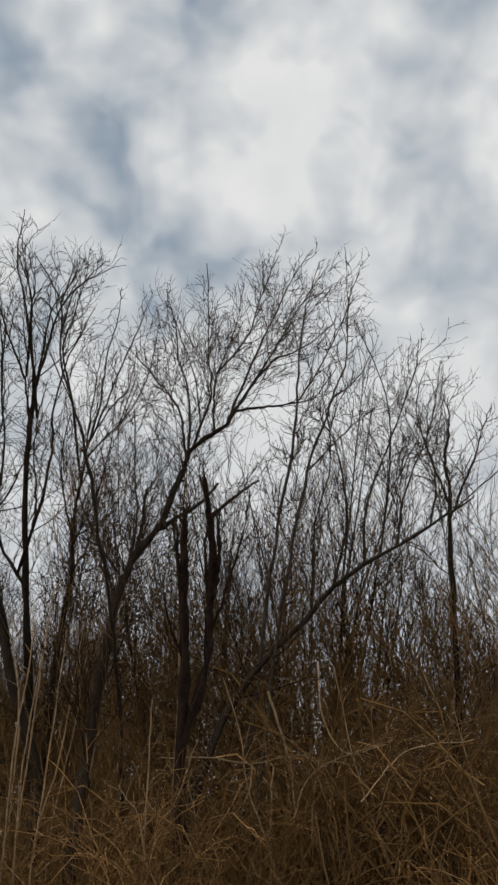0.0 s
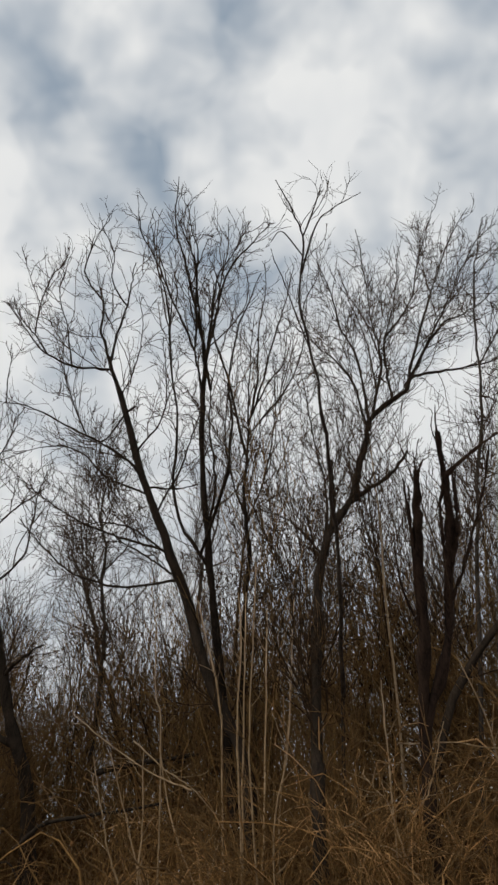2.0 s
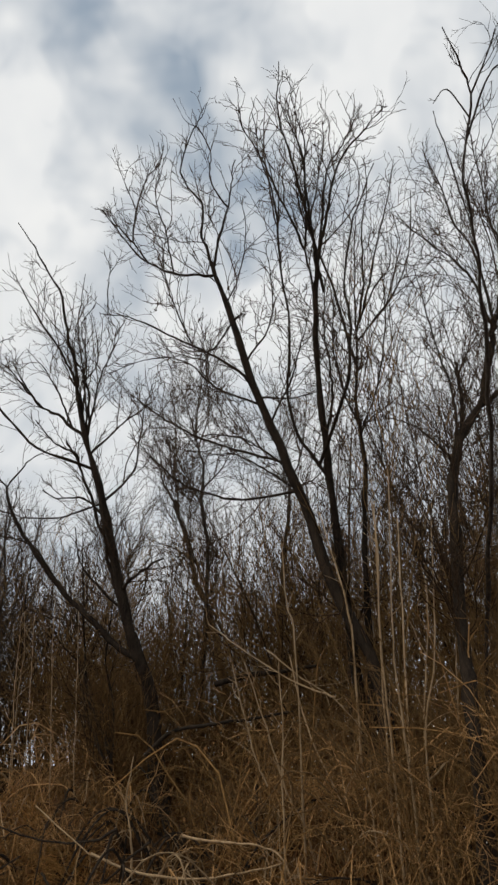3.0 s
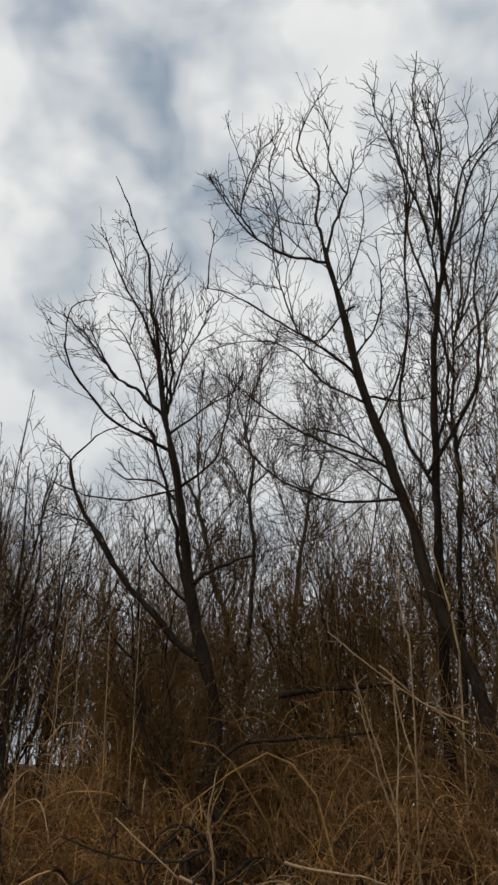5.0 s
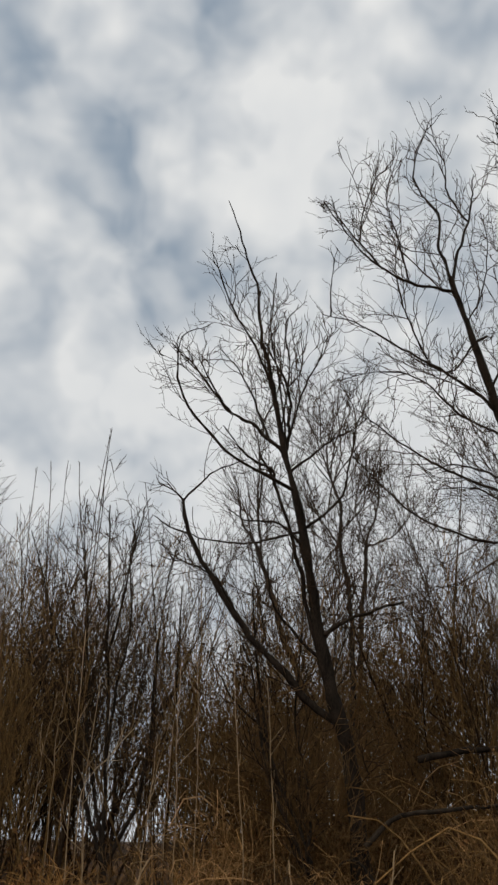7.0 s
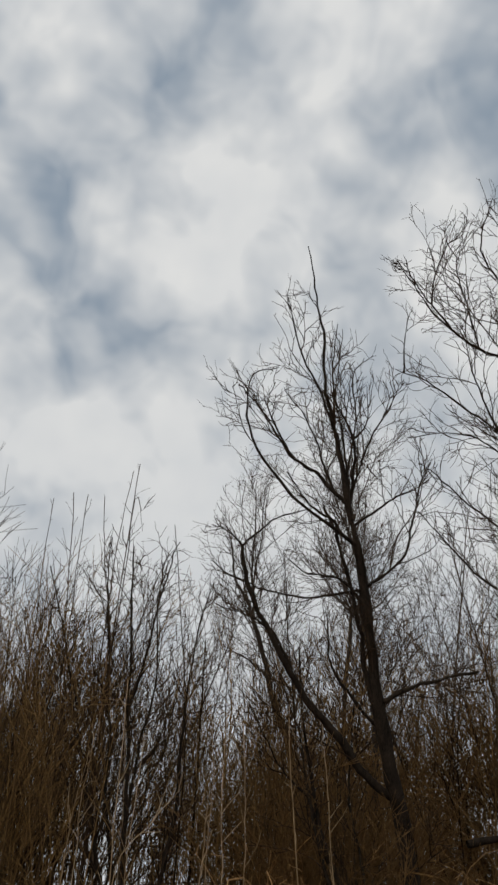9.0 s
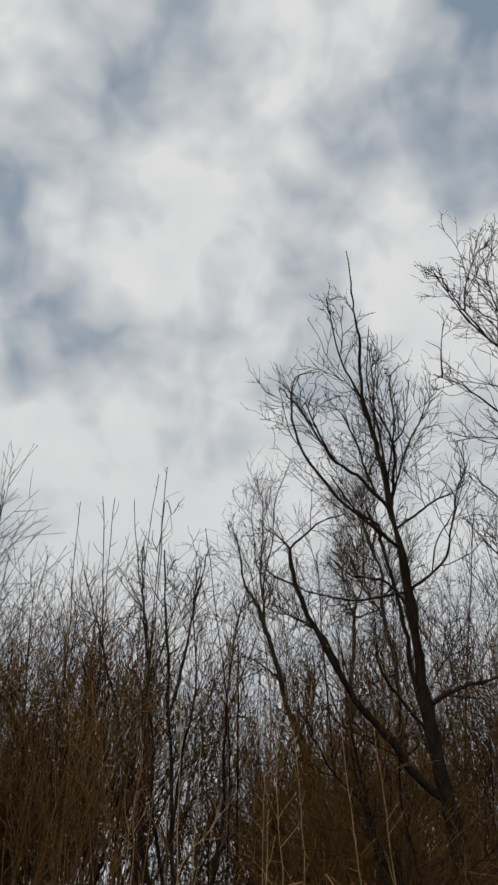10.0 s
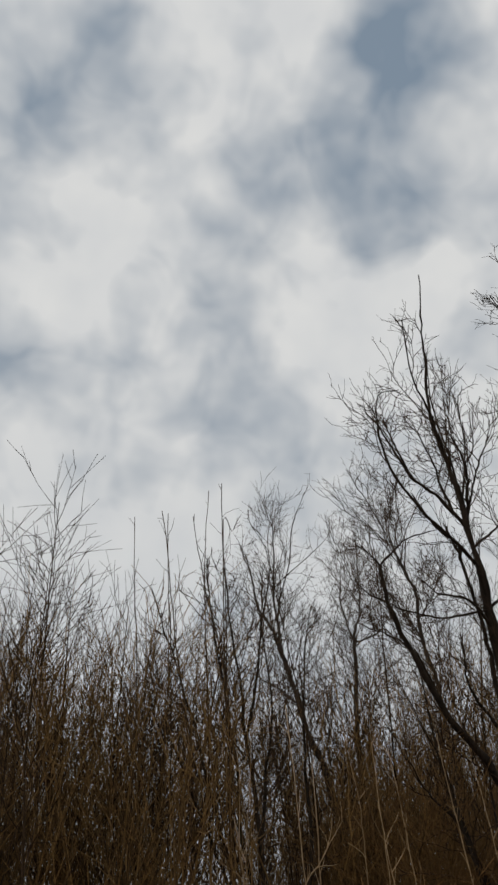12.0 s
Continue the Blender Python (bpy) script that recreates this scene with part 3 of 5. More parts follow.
tree_c.finish()
tree_j = Tree(*TREE_J, (-2.74, 9.70, 1.60))
tree_j.limb(0.056, 0.027, (0.00, 0.00, 0.00), (0.05, 0.00, 1.49), (0.07, 0.00, 2.60), (0.13, 0.00, 3.41), (0.10, 0.00, 4.12))
tree_j.limb(0.022, 0.0048, (0.10, 0.00, 4.12), (0.20, 0.00, 5.12), (0.29, 0.00, 6.28), (0.36, 0.00, 7.34))
tree_j.limb(0.017, 0.0048, (0.10, 0.00, 3.65), (0.38, 0.00, 4.41), (0.57, 0.00, 5.41), (0.64, 0.00, 6.40))
tree_j.limb(0.017, 0.0048, (0.10, 0.00, 3.80), (-0.04, 0.00, 4.47), (-0.12, 0.00, 5.17), (0.00, 0.00, 6.05))
tree_j.limb(0.022, 0.005, (0.20, 0.00, 4.76), (-0.14, -0.04, 6.26), (-0.35, -0.08, 7.13), (-0.21, -0.12, 7.81), (-0.07, -0.16, 8.52), (-0.02, -0.20, 9.27))
tree_j.limb(0.02, 0.005, (0.28, 0.00, 5.24), (0.33, -0.03, 6.04), (0.41, -0.05, 6.90), (0.55, -0.07, 7.81), (0.57, -0.10, 8.42))
tree_j.limb(0.016, 0.005, (0.24, 0.00, 5.44), (0.54, 0.03, 6.07), (0.75, 0.07, 6.41), (0.85, 0.10, 6.99))
tree_j.limb(0.018, 0.005, (0.33, -0.10, 5.60), (0.55, -0.10, 6.59), (0.83, -0.10, 7.65), (1.06, -0.10, 8.70))
tree_j.limb(0.016, 0.005, (0.24, 0.00, 5.10), (0.77, 0.00, 5.92), (1.09, 0.00, 6.81), (1.22, 0.00, 7.81))
tree_j.finish()
tree_r = Tree(*TREE_R, (-1.58, 8.67, 2.48))
tree_r.limb(0.028, 0.014, (0.00, 0.00, 0.00), (0.06, -1.36, 1.24), (0.02, -1.97, 1.79), (-0.02, -2.45, 2.24), (-0.06, -2.84, 2.59))
tree_r.limb(0.013, 0.004, (-0.06, -2.84, 2.59), (-0.13, -3.17, 2.89), (-0.14, -3.42, 3.11), (-0.09, -3.68, 3.35), (-0.17, -3.85, 3.51), (-0.29, -4.02, 3.67))
tree_r.limb(0.009, 0.003, (-0.13, -3.48, 3.17), (0.01, -3.74, 3.41), (0.15, -3.83, 3.49), (0.38, -3.91, 3.56))
tree_r.limb(0.008, 0.003, (-0.09, -3.68, 3.35), (0.02, -3.87, 3.53), (0.07, -3.98, 3.62))
tree_r.limb(0.008, 0.003, (-0.11, -3.02, 2.76), (-0.28, -3.42, 3.12), (-0.37, -3.63, 3.31))
tree_r.limb(0.007, 0.003, (-0.11, -3.57, 3.25), (-0.27, -3.73, 3.39), (-0.37, -3.67, 3.34))
tree_r.finish()
tree_d = Tree(*TREE_D, (-1.88, 8.13, 1.91))
tree_d.limb(0.084, 0.048, (0.00, 0.00, 0.00), (0.05, 0.08, 0.47), (0.12, 0.24, 1.47), (0.21, 0.38, 2.28), (0.41, 0.48, 2.87), (0.66, 0.54, 3.25))
tree_d.limb(0.046, 0.03, (0.66, 0.54, 3.25), (0.91, 0.68, 4.02), (1.06, 0.75, 4.49), (1.49, 0.81, 4.88), (1.67, 0.86, 5.19))
tree_d.limb(0.026, 0.006, (1.67, 0.86, 5.19), (1.94, 0.95, 5.65), (2.27, 1.01, 6.06), (2.67, 1.05, 6.30), (3.33, 1.17, 7.01))
tree_d.limb(0.024, 0.006, (1.66, 0.86, 5.13), (1.98, 0.87, 5.22), (2.39, 0.88, 5.28), (2.87, 0.91, 5.46), (3.23, 0.99, 5.94))
tree_d.limb(0.022, 0.005, (1.28, 0.78, 4.72), (1.33, 0.87, 5.23), (1.39, 0.98, 5.86), (1.69, 1.15, 6.90), (1.86, 1.18, 7.87))
tree_d.limb(0.022, 0.005, (1.55, 0.83, 4.95), (1.90, 1.00, 6.01), (2.32, 1.18, 7.07), (2.59, 1.18, 7.78), (3.07, 1.18, 8.59))
tree_d.limb(0.022, 0.005, (0.97, 0.72, 4.30), (0.78, 0.87, 5.23), (0.42, 0.97, 5.83), (0.03, 1.08, 6.48))
tree_d.limb(0.022, 0.005, (1.03, 0.74, 4.45), (0.95, 0.93, 5.55), (0.77, 1.05, 6.31), (0.66, 1.18, 7.11), (0.54, 1.18, 7.78))
tree_d.limb(0.022, 0.005, (1.06, 0.76, 4.54), (1.29, 0.95, 5.65), (1.27, 1.09, 6.55), (1.22, 1.18, 8.33))
tree_d.limb(0.018, 0.005, (1.66, 0.86, 5.17), (2.25, 1.06, 6.36), (2.76, 1.18, 7.32), (3.33, 1.18, 8.23))
tree_d.limb(0.018, 0.005, (1.39, 0.98, 5.86), (1.86, 1.11, 6.67), (2.17, 1.18, 7.62), (2.47, 1.18, 8.47))
tree_d.limb(0.034, 0.018, (0.52, 0.52, 3.14), (0.84, 0.55, 3.30), (1.15, 0.59, 3.56), (1.41, 0.65, 3.88))
tree_d.limb(0.028, 0.021, (0.45, 0.48, 2.86), (0.45, 0.56, 3.36), (0.44, 0.64, 3.82))
tree_d.limb(0.022, 0.006, (0.21, 0.38, 2.28), (0.34, 0.52, 3.11), (0.24, 0.70, 4.19), (0.15, 0.91, 5.44))
tree_d.limb(0.017, 0.005, (0.29, 0.41, 2.49), (-0.06, 0.49, 2.92), (-0.52, 0.53, 3.19))
tree_d.finish()
tree_m = Tree(*TREE_M, (-0.20, 8.90, 2.05))
tree_m.limb(0.035, 0.018, (0.00, 0.00, 0.00), (0.38, 0.00, 2.18), (0.59, 0.00, 3.34), (0.85, 0.00, 4.66), (0.97, 0.00, 5.86))
tree_m.limb(0.018, 0.005, (0.97, 0.00, 5.86), (1.16, 0.00, 6.85), (1.43, 0.00, 7.77))
tree_m.limb(0.015, 0.005, (0.89, 0.00, 5.14), (1.38, 0.00, 5.89), (1.79, 0.00, 6.71))
tree_m.finish()
tree_q = Tree(*TREE_Q, (-0.03, 8.70, 2.03))
tree_q.limb(0.035, 0.02, (0.00, 0.00, 0.00), (0.36, 0.00, 2.12), (0.70, 0.00, 3.70), (1.13, 0.00, 4.74))
tree_q.limb(0.02, 0.005, (1.13, 0.00, 4.74), (1.23, 0.00, 5.02), (1.46, 0.00, 5.18), (1.72, 0.00, 5.51), (1.90, 0.00, 5.89))
tree_q.limb(0.016, 0.005, (1.21, 0.00, 4.97), (1.47, 0.00, 5.73), (1.58, 0.00, 6.67), (1.82, 0.00, 7.22))
tree_q.limb(0.016, 0.005, (0.82, 0.00, 3.93), (1.38, 0.00, 4.49), (1.83, 0.00, 4.81))
tree_q.finish()
tree_e = Tree(*TREE_E, (-0.82, 8.06, 2.24))
tree_e.limb(0.075, 0.034, (0.00, 0.00, 0.00), (0.05, -0.42, 0.96), (0.07, -0.76, 1.67), (0.08, -0.95, 2.03), (0.09, -1.14, 2.37))
tree_e.limb(0.014, 0.002, (0.10, -1.09, 2.28), (0.08, -1.18, 2.43), (0.07, -1.24, 2.53))
tree_e.limb(0.017, 0.003, (0.10, -1.06, 2.23), (0.13, -1.15, 2.38), (0.17, -1.19, 2.45))
tree_e.limb(0.051, 0.022, (-0.00, -0.06, 0.15), (0.26, -0.38, 0.89), (0.34, -0.71, 1.58), (0.36, -1.05, 2.22), (0.31, -1.32, 2.66))
tree_e.limb(0.014, 0.002, (0.32, -1.26, 2.57), (0.30, -1.38, 2.76), (0.31, -1.45, 2.89))
tree_e.limb(0.027, 0.007, (0.40, -1.08, 2.26), (0.56, -1.18, 2.43), (0.74, -1.25, 2.55), (0.89, -1.30, 2.62))
tree_e.limb(0.034, 0.019, (0.33, -0.65, 1.46), (0.44, -0.86, 1.86), (0.44, -1.08, 2.26))
tree_e.limb(0.014, 0.002, (0.43, -1.02, 2.16), (0.43, -1.14, 2.36), (0.42, -1.18, 2.44))
tree_e.limb(0.020, 0.009, (0.09, -0.63, 1.42), (-0.01, -0.90, 1.94), (-0.04, -1.10, 2.29))
tree_e.limb(0.020, 0.006, (0.26, -0.53, 1.20), (0.51, -0.75, 1.64), (0.70, -1.01, 2.14), (0.79, -1.24, 2.53))
tree_e.limb(0.017, 0.005, (0.05, -0.42, 0.96), (-0.12, -0.62, 1.39), (-0.17, -0.82, 1.80))
tree_e.limb(0.026, 0.010, (0.26, -0.65, 1.46), (0.29, -0.91, 1.97), (0.35, -1.12, 2.33))
tree_e.limb(0.008, 0.002, (0.34, -1.08, 2.27), (0.37, -1.17, 2.41), (0.35, -1.21, 2.49))
tree_e.limb(0.008, 0.002, (0.41, -1.05, 2.21), (0.47, -1.14, 2.36), (0.50, -1.17, 2.42))
tree_e.limb(0.007, 0.002, (0.57, -0.85, 1.84), (0.56, -0.93, 2.00), (0.58, -0.97, 2.07))
tree_e.limb(0.010, 0.002, (0.28, -1.23, 2.52), (0.26, -1.34, 2.69), (0.28, -1.42, 2.82))
tree_e.limb(0.020, 0.005, (0.02, -0.47, 1.07), (0.00, -0.79, 1.74), (0.00, -1.07, 2.24))
tree_e.finish()
tree_f = Tree(*TREE_F, (-0.56, 8.70, 2.42))
tree_f.limb(0.064, 0.012, (0.00, 0.00, 0.00), (0.30, 0.00, 0.54), (0.71, 0.00, 1.01), (1.14, 0.00, 1.37), (1.60, 0.00, 1.85), (2.21, 0.00, 2.24), (2.85, 0.00, 2.64), (3.51, 0.00, 3.02))
tree_f.limb(0.022, 0.0048, (1.60, 0.00, 1.85), (1.84, 0.00, 2.92), (1.82, 0.00, 3.94), (1.61, 0.00, 4.55), (1.81, 0.00, 5.28))
tree_f.limb(0.02, 0.0048, (1.90, 0.00, 2.06), (2.12, 0.00, 3.07), (2.49, 0.00, 3.92), (3.01, 0.00, 5.13), (3.18, 0.00, 5.74))
tree_f.limb(0.02, 0.0048, (1.29, 0.00, 1.47), (1.36, 0.00, 2.53), (1.67, 0.00, 3.59), (1.60, 0.00, 4.69))
tree_f.limb(0.017, 0.0048, (2.37, 0.00, 2.35), (2.63, 0.00, 3.22), (3.06, 0.00, 4.08), (3.40, 0.00, 5.22))
tree_f.limb(0.016, 0.0048, (2.21, 0.00, 2.24), (2.43, 0.00, 3.48), (2.50, 0.00, 4.66), (2.17, 0.00, 5.94))
tree_f.limb(0.016, 0.0048, (2.85, 0.00, 2.64), (3.03, 0.00, 3.37), (2.89, 0.00, 4.27), (3.12, 0.00, 5.03))
tree_f.finish()
tree_n = Tree(*TREE_N, (2.30, 9.60, 1.98))
tree_n.limb(0.056, 0.03, (0.00, 0.00, 0.00), (0.23, 0.00, 1.17), (0.46, 0.00, 2.84), (0.63, 0.00, 4.14))
tree_n.limb(0.028, 0.0048, (0.63, 0.00, 4.14), (0.73, 0.00, 5.01), (0.87, 0.00, 5.62))
tree_n.limb(0.022, 0.0048, (0.57, 0.00, 3.51), (1.09, 0.00, 4.60), (1.50, 0.00, 5.39))
tree_n.limb(0.022, 0.0048, (0.58, 0.00, 3.69), (0.41, 0.00, 4.63), (0.32, 0.00, 5.23))
tree_n.finish()
tree_g = Tree(*TREE_G, (-5.27, 12.00, 2.13))
tree_g.limb(0.05, 0.024, (0.00, 0.00, 0.00), (0.04, 0.00, 1.53), (0.11, 0.00, 2.55), (0.00, 0.00, 3.27), (0.02, 0.00, 3.95))
tree_g.limb(0.022, 0.0048, (0.02, 0.00, 3.95), (-0.08, 0.00, 4.65), (0.00, 0.00, 5.40), (0.36, 0.00, 6.33))
tree_g.limb(0.017, 0.0048, (0.01, 0.00, 4.04), (-0.27, 0.00, 5.06), (-0.72, 0.00, 6.16))
tree_g.limb(0.02, 0.0048, (0.03, 0.00, 3.23), (-0.28, 0.00, 3.64), (-0.73, 0.00, 4.21))
tree_g.limb(0.017, 0.0048, (0.05, 0.00, 3.46), (0.34, 0.00, 3.86), (0.60, 0.00, 4.27))
tree_g.finish()
tree_h = Tree(*TREE_H, (-4.66, 15.80, 2.10))
tree_h.limb(0.073, 0.036, (0.00, 0.00, 0.00), (0.12, 0.00, 1.30), (0.25, 0.00, 2.83), (0.40, 0.00, 4.14), (0.50, 0.00, 4.90))
tree_h.limb(0.028, 0.006, (0.50, 0.00, 4.90), (0.80, 0.00, 5.70), (0.92, 0.00, 6.67), (1.05, 0.00, 7.70))
tree_h.limb(0.025, 0.006, (0.47, 0.00, 4.77), (1.04, 0.00, 5.06), (1.66, 0.00, 5.75))
tree_h.limb(0.025, 0.006, (0.45, 0.00, 4.51), (0.31, 0.00, 5.54), (0.54, 0.00, 6.65))
tree_h.finish()
tree_k = Tree(*TREE_K, (-5.42, 14.60, 2.47))
tree_k.limb(0.084, 0.036, (0.00, 0.00, 0.00), (-0.09, 0.00, 0.82), (-0.29, 0.00, 1.63), (-0.53, 0.00, 2.14), (-0.73, 0.00, 2.78), (-0.85, 0.00, 3.35), (-1.02, 0.00, 3.85))
tree_k.limb(0.034, 0.006, (-1.02, 0.00, 3.85), (-1.27, 0.00, 4.25), (-1.38, 0.00, 4.90), (-1.60, 0.00, 5.58))
tree_k.limb(0.028, 0.006, (-0.88, 0.00, 3.55), (-1.05, 0.00, 4.38), (-1.00, 0.00, 5.41), (-1.02, 0.00, 6.28))
tree_k.limb(0.022, 0.006, (-0.64, 0.00, 2.59), (-1.07, 0.00, 2.95), (-1.55, 0.00, 3.11))
tree_k.limb(0.022, 0.006, (-0.37, 0.00, 1.80), (-0.12, 0.00, 2.34), (-0.01, 0.00, 3.01))
tree_k.finish()
TREE_S = ("clump of thin dark stems beside the leaning willow", 25, 0.0042, 1.6, 0.6, BARK, TWIG)
tree_s = Tree(*TREE_S, (-5.96, 10.35, 1.02))
tree_s.limb(0.032, 0.010, (0.00, 0.00, 0.00), (-0.18, 0.00, 0.73), (-0.44, 0.00, 1.21), (-0.61, 0.00, 2.12), (-0.65, 0.00, 3.16))
tree_s.limb(0.024, 0.005, (-0.06, 0.00, 0.20), (-0.33, 0.00, 0.87), (-0.56, 0.00, 1.62), (-0.68, 0.00, 2.19), (-0.93, 0.00, 3.02))
tree_s.limb(0.02, 0.005, (-0.09, 0.00, 0.33), (-0.06, 0.00, 1.04), (-0.16, 0.00, 1.82), (-0.10, 0.00, 2.65))
tree_s.limb(0.018, 0.005, (-0.22, 0.00, 0.84), (-0.52, 0.00, 1.55), (-0.90, 0.00, 1.94), (-1.20, 0.00, 2.49))
tree_s.finish()
TREE_T = ("fan-shaped leafless willow bush with many dark stems", 26, 0.0046, 1.9, 0.75, BARK, TWIG)
tree_t = Tree(*TREE_T, (-8.20, 11.20, 1.22))
tree_t.limb(0.036, 0.008, (0.00, 0.00, 0.00), (-0.06, 0.00, 1.13), (-0.18, 0.00, 2.25), (-0.30, 0.00, 3.43), (-0.37, 0.00, 4.37))
tree_t.limb(0.03, 0.005, (0.02, 0.00, 0.06), (0.33, -0.04, 0.76), (0.41, -0.08, 1.42), (0.46, -0.12, 2.19), (0.52, -0.16, 3.17), (0.67, -0.20, 3.90))
tree_t.limb(0.026, 0.005, (-0.04, 0.00, 0.06), (-0.34, -0.05, 0.98), (-0.58, -0.10, 1.92), (-0.92, -0.15, 2.95), (-1.33, -0.20, 3.89))
tree_t.limb(0.024, 0.005, (-0.02, 0.00, 0.24), (-0.25, -0.05, 1.32), (-0.38, -0.10, 2.37), (-0.62, -0.15, 3.44), (-0.65, -0.20, 4.36))
tree_t.limb(0.02, 0.005, (-0.18, 0.00, 2.25), (-0.02, -0.07, 3.01), (0.07, -0.13, 3.81), (0.20, -0.20, 4.40))
tree_t.limb(0.018, 0.005, (-0.11, 0.00, 1.20), (0.02, -0.05, 2.03), (0.11, -0.10, 2.70), (0.03, -0.15, 3.56), (0.08, -0.20, 4.13))
tree_t.limb(0.018, 0.005, (-0.23, 0.00, 0.67), (-0.74, -0.10, 1.63), (-1.19, -0.20, 2.53))
tree_t.finish()


# ---- thicket ----
def sapling(seed, height, stems, spread, twig_mat, dense, label, group, fine=0.0064, bare=0.2, angle=(20, 56)):
    """A many-stemmed leafless bush; each stem is a part, its twigs another. bare: the share of a stem below its first twig."""
    rng = np.random.default_rng(seed)
    root = new("sapling")
    ang = rng.random(stems) * 2 * np.pi
    out = spread * rng.uniform(0.2, 1.0, stems)
    way = unit(np.stack([np.cos(ang) * out, np.sin(ang) * out, np.ones(stems)], 1))
    foot = np.stack([np.cos(ang) * 0.22, np.sin(ang) * 0.22, np.full(stems, -0.1)], 1)
    length = height * rng.uniform(0.62, 1.0, stems)
    p = shoots(rng, foot, way, length, 12, 0.02, 0.04, 0.012)
    r = (length * 0.0029)[:, None] * np.linspace(1, 0.25, 12)[None, :] * rng.uniform(0.6, 1.5, (stems, 1))
    for a, b in zip(p, r):
        v, f = tubes(a[None], b[None], 6)
        mesh_object("stem", v, f, twig_mat, root)
    pile = Pile()
    p1, r1 = offspring(rng, p, r, rng.poisson(length * 3.2 * dense), (0.4, 2.0), angle, 5, 0.06, 0.08, 0.0052, bare, 1.0, fine * 0.85, 0.02)
    p2, r2 = offspring(rng, p1, r1, rng.poisson(lengths_of(p1) * 3.0 * dense), (0.2, 0.95), (20, 58), 3, 0.05, 0.10, 0.0042, 0.1, 1.0, fine * 0.7, 0.02)
    pile.add(*tubes(p1, r1, 3)), pile.add(*tubes(p2, r2, 3))
    tagged(pile.make("crown", twig_mat, root), kind="stuff")
    return tagged(root, label, "sapling", group)


def bramble(seed, canes, reach, high, mat):
    """A tangle of arching canes: rods that climb, bow over and hang."""
    rng = np.random.default_rng(seed)
    root = new("bramble_bush")
    ang = rng.random(canes) * 2 * np.pi
    foot = np.stack([rng.normal(0, 0.28, canes), rng.normal(0, 0.28, canes), np.full(canes, -0.05)], 1)
    tip = rng.uniform(0.4, 1.0, canes) * reach
    up = rng.uniform(0.45, 1.0, canes) * high
    s = np.linspace(0, 1, 6)[None, :]
    x = foot[:, :1] + np.cos(ang)[:, None] * tip[:, None] * s**1.2
    y = foot[:, 1:2] + np.sin(ang)[:, None] * tip[:, None] * s**1.2
    z = foot[:, 2:] + up[:, None] * (2.2 * s - 1.5 * s**2 * rng.uniform(0.6, 1.35, (canes, 1)))
    p = np.stack([x, y, z], -1)
    wob = rng.normal(0, 0.045, p.shape).cumsum(1)
    p = p + wob - wob[:, :1]
    p[:, :, 2] = np.maximum(p[:, :, 2], -0.05)
    r = rng.uniform(0.0032, 0.009, (canes, 1)) * np.where(rng.random((canes, 1)) < 0.15, 1.7, 1.0) * np.linspace(1, 0.5, 6)[None, :]
    p1, r1 = offspring(rng, p, r, rng.poisson(1.6, canes), (0.15, 0.55), (30, 70), 4, 0.0, 0.22, 0.006, 0.2, 1.0, 0.0038)
    main, side = Pile(), Pile()
    main.add(*tubes(p, r, 3)), side.add(*tubes(p1, r1, 3))
    tagged(main.make("tangle", mat, root), kind="stuff")
    tagged(side.make("spray", mat, root), kind="stuff")
    return tagged(root, "brown leafless bramble tangle of arching canes on the bank", "bush", "bramble bushes on the bank")


rng = np.random.default_rng(5)
KINDS = []
for s in range(6):
    KINDS.append(sapling(100 + s, 4.9 + 0.33 * s, 2 + s % 3, 0.42, TWIG, 1.5, "leafless grey-brown sapling clump in the thicket", "saplings in the thicket"))
for s in range(5):
    KINDS.append(sapling(120 + s, 4.3 + 0.3 * s, 3 + s % 3, 0.46, TWIG_BROWN, 1.3, "leafless red-brown willow bush with upright rods", "willow bushes in the thicket"))
for s in range(5):
    KINDS.append(sapling(160 + s, 6.0 + 0.35 * s, 2 + s % 3, 0.26, TWIG_FAR, 0.9, "thin leafless tree in the woods behind the thicket", "trees in the woods behind", 0.0075))
for s in range(3):
    KINDS.append(sapling(180 + s, 3.0 + 0.3 * s, 9, 0.5, BRUSH, 1.0, "dense dark brown leafless brush between the trees", "brush between the trees", 0.0078, 0.08, (28, 74)))
for s in range(3):
    KINDS.append(sapling(190 + s, 4.2 + 0.4 * s, 8, 0.24, TWIG_BROWN if s else TWIG, 0.35, "clump of straight bare brown rods in the thicket", "clumps of rods", 0.006))
for s in range(8):
    KINDS.append(bramble(140 + s, 50, 1.0 + 0.14 * (s % 4), 1.0 + 0.18 * (s % 4), CANE if s > 3 else CANE_DARK))


def plant(kind, x, y, size):
    z = float(ground_height(x, y))
    tip = 5 if kind < 16 else 10
    m = pose(x, y, z, rng.uniform(-tip, tip), rng.uniform(-tip, tip), rng.uniform(0, 360))
    ob = copy_thing(KINDS[kind], m)
    ob.scale = (size, size, size * rng.uniform(0.9, 1.1))
    return ob


def belt(n, x0, x1, d0, d1, kinds, s0, s1):
    """Plants n clumps between x0 and x1, d0 to d1 metres behind the water's edge."""
    for i in range(n):
        x = x0 + (x1 - x0) * (i + rng.random()) / n
        plant(int(rng.choice(kinds)), x, float(edge(x)) + rng.uniform(d0, d1), rng.uniform(s0, s1))


GREY, BROWN, BACK, THICK = [0, 1, 2, 3, 4, 5], [6, 7, 8, 9, 10], [11, 12, 13, 14, 15], [16, 17, 18]
RODS, DARK, TAN = [19, 20, 21], [22, 23, 24, 25], [26, 27, 28, 29]
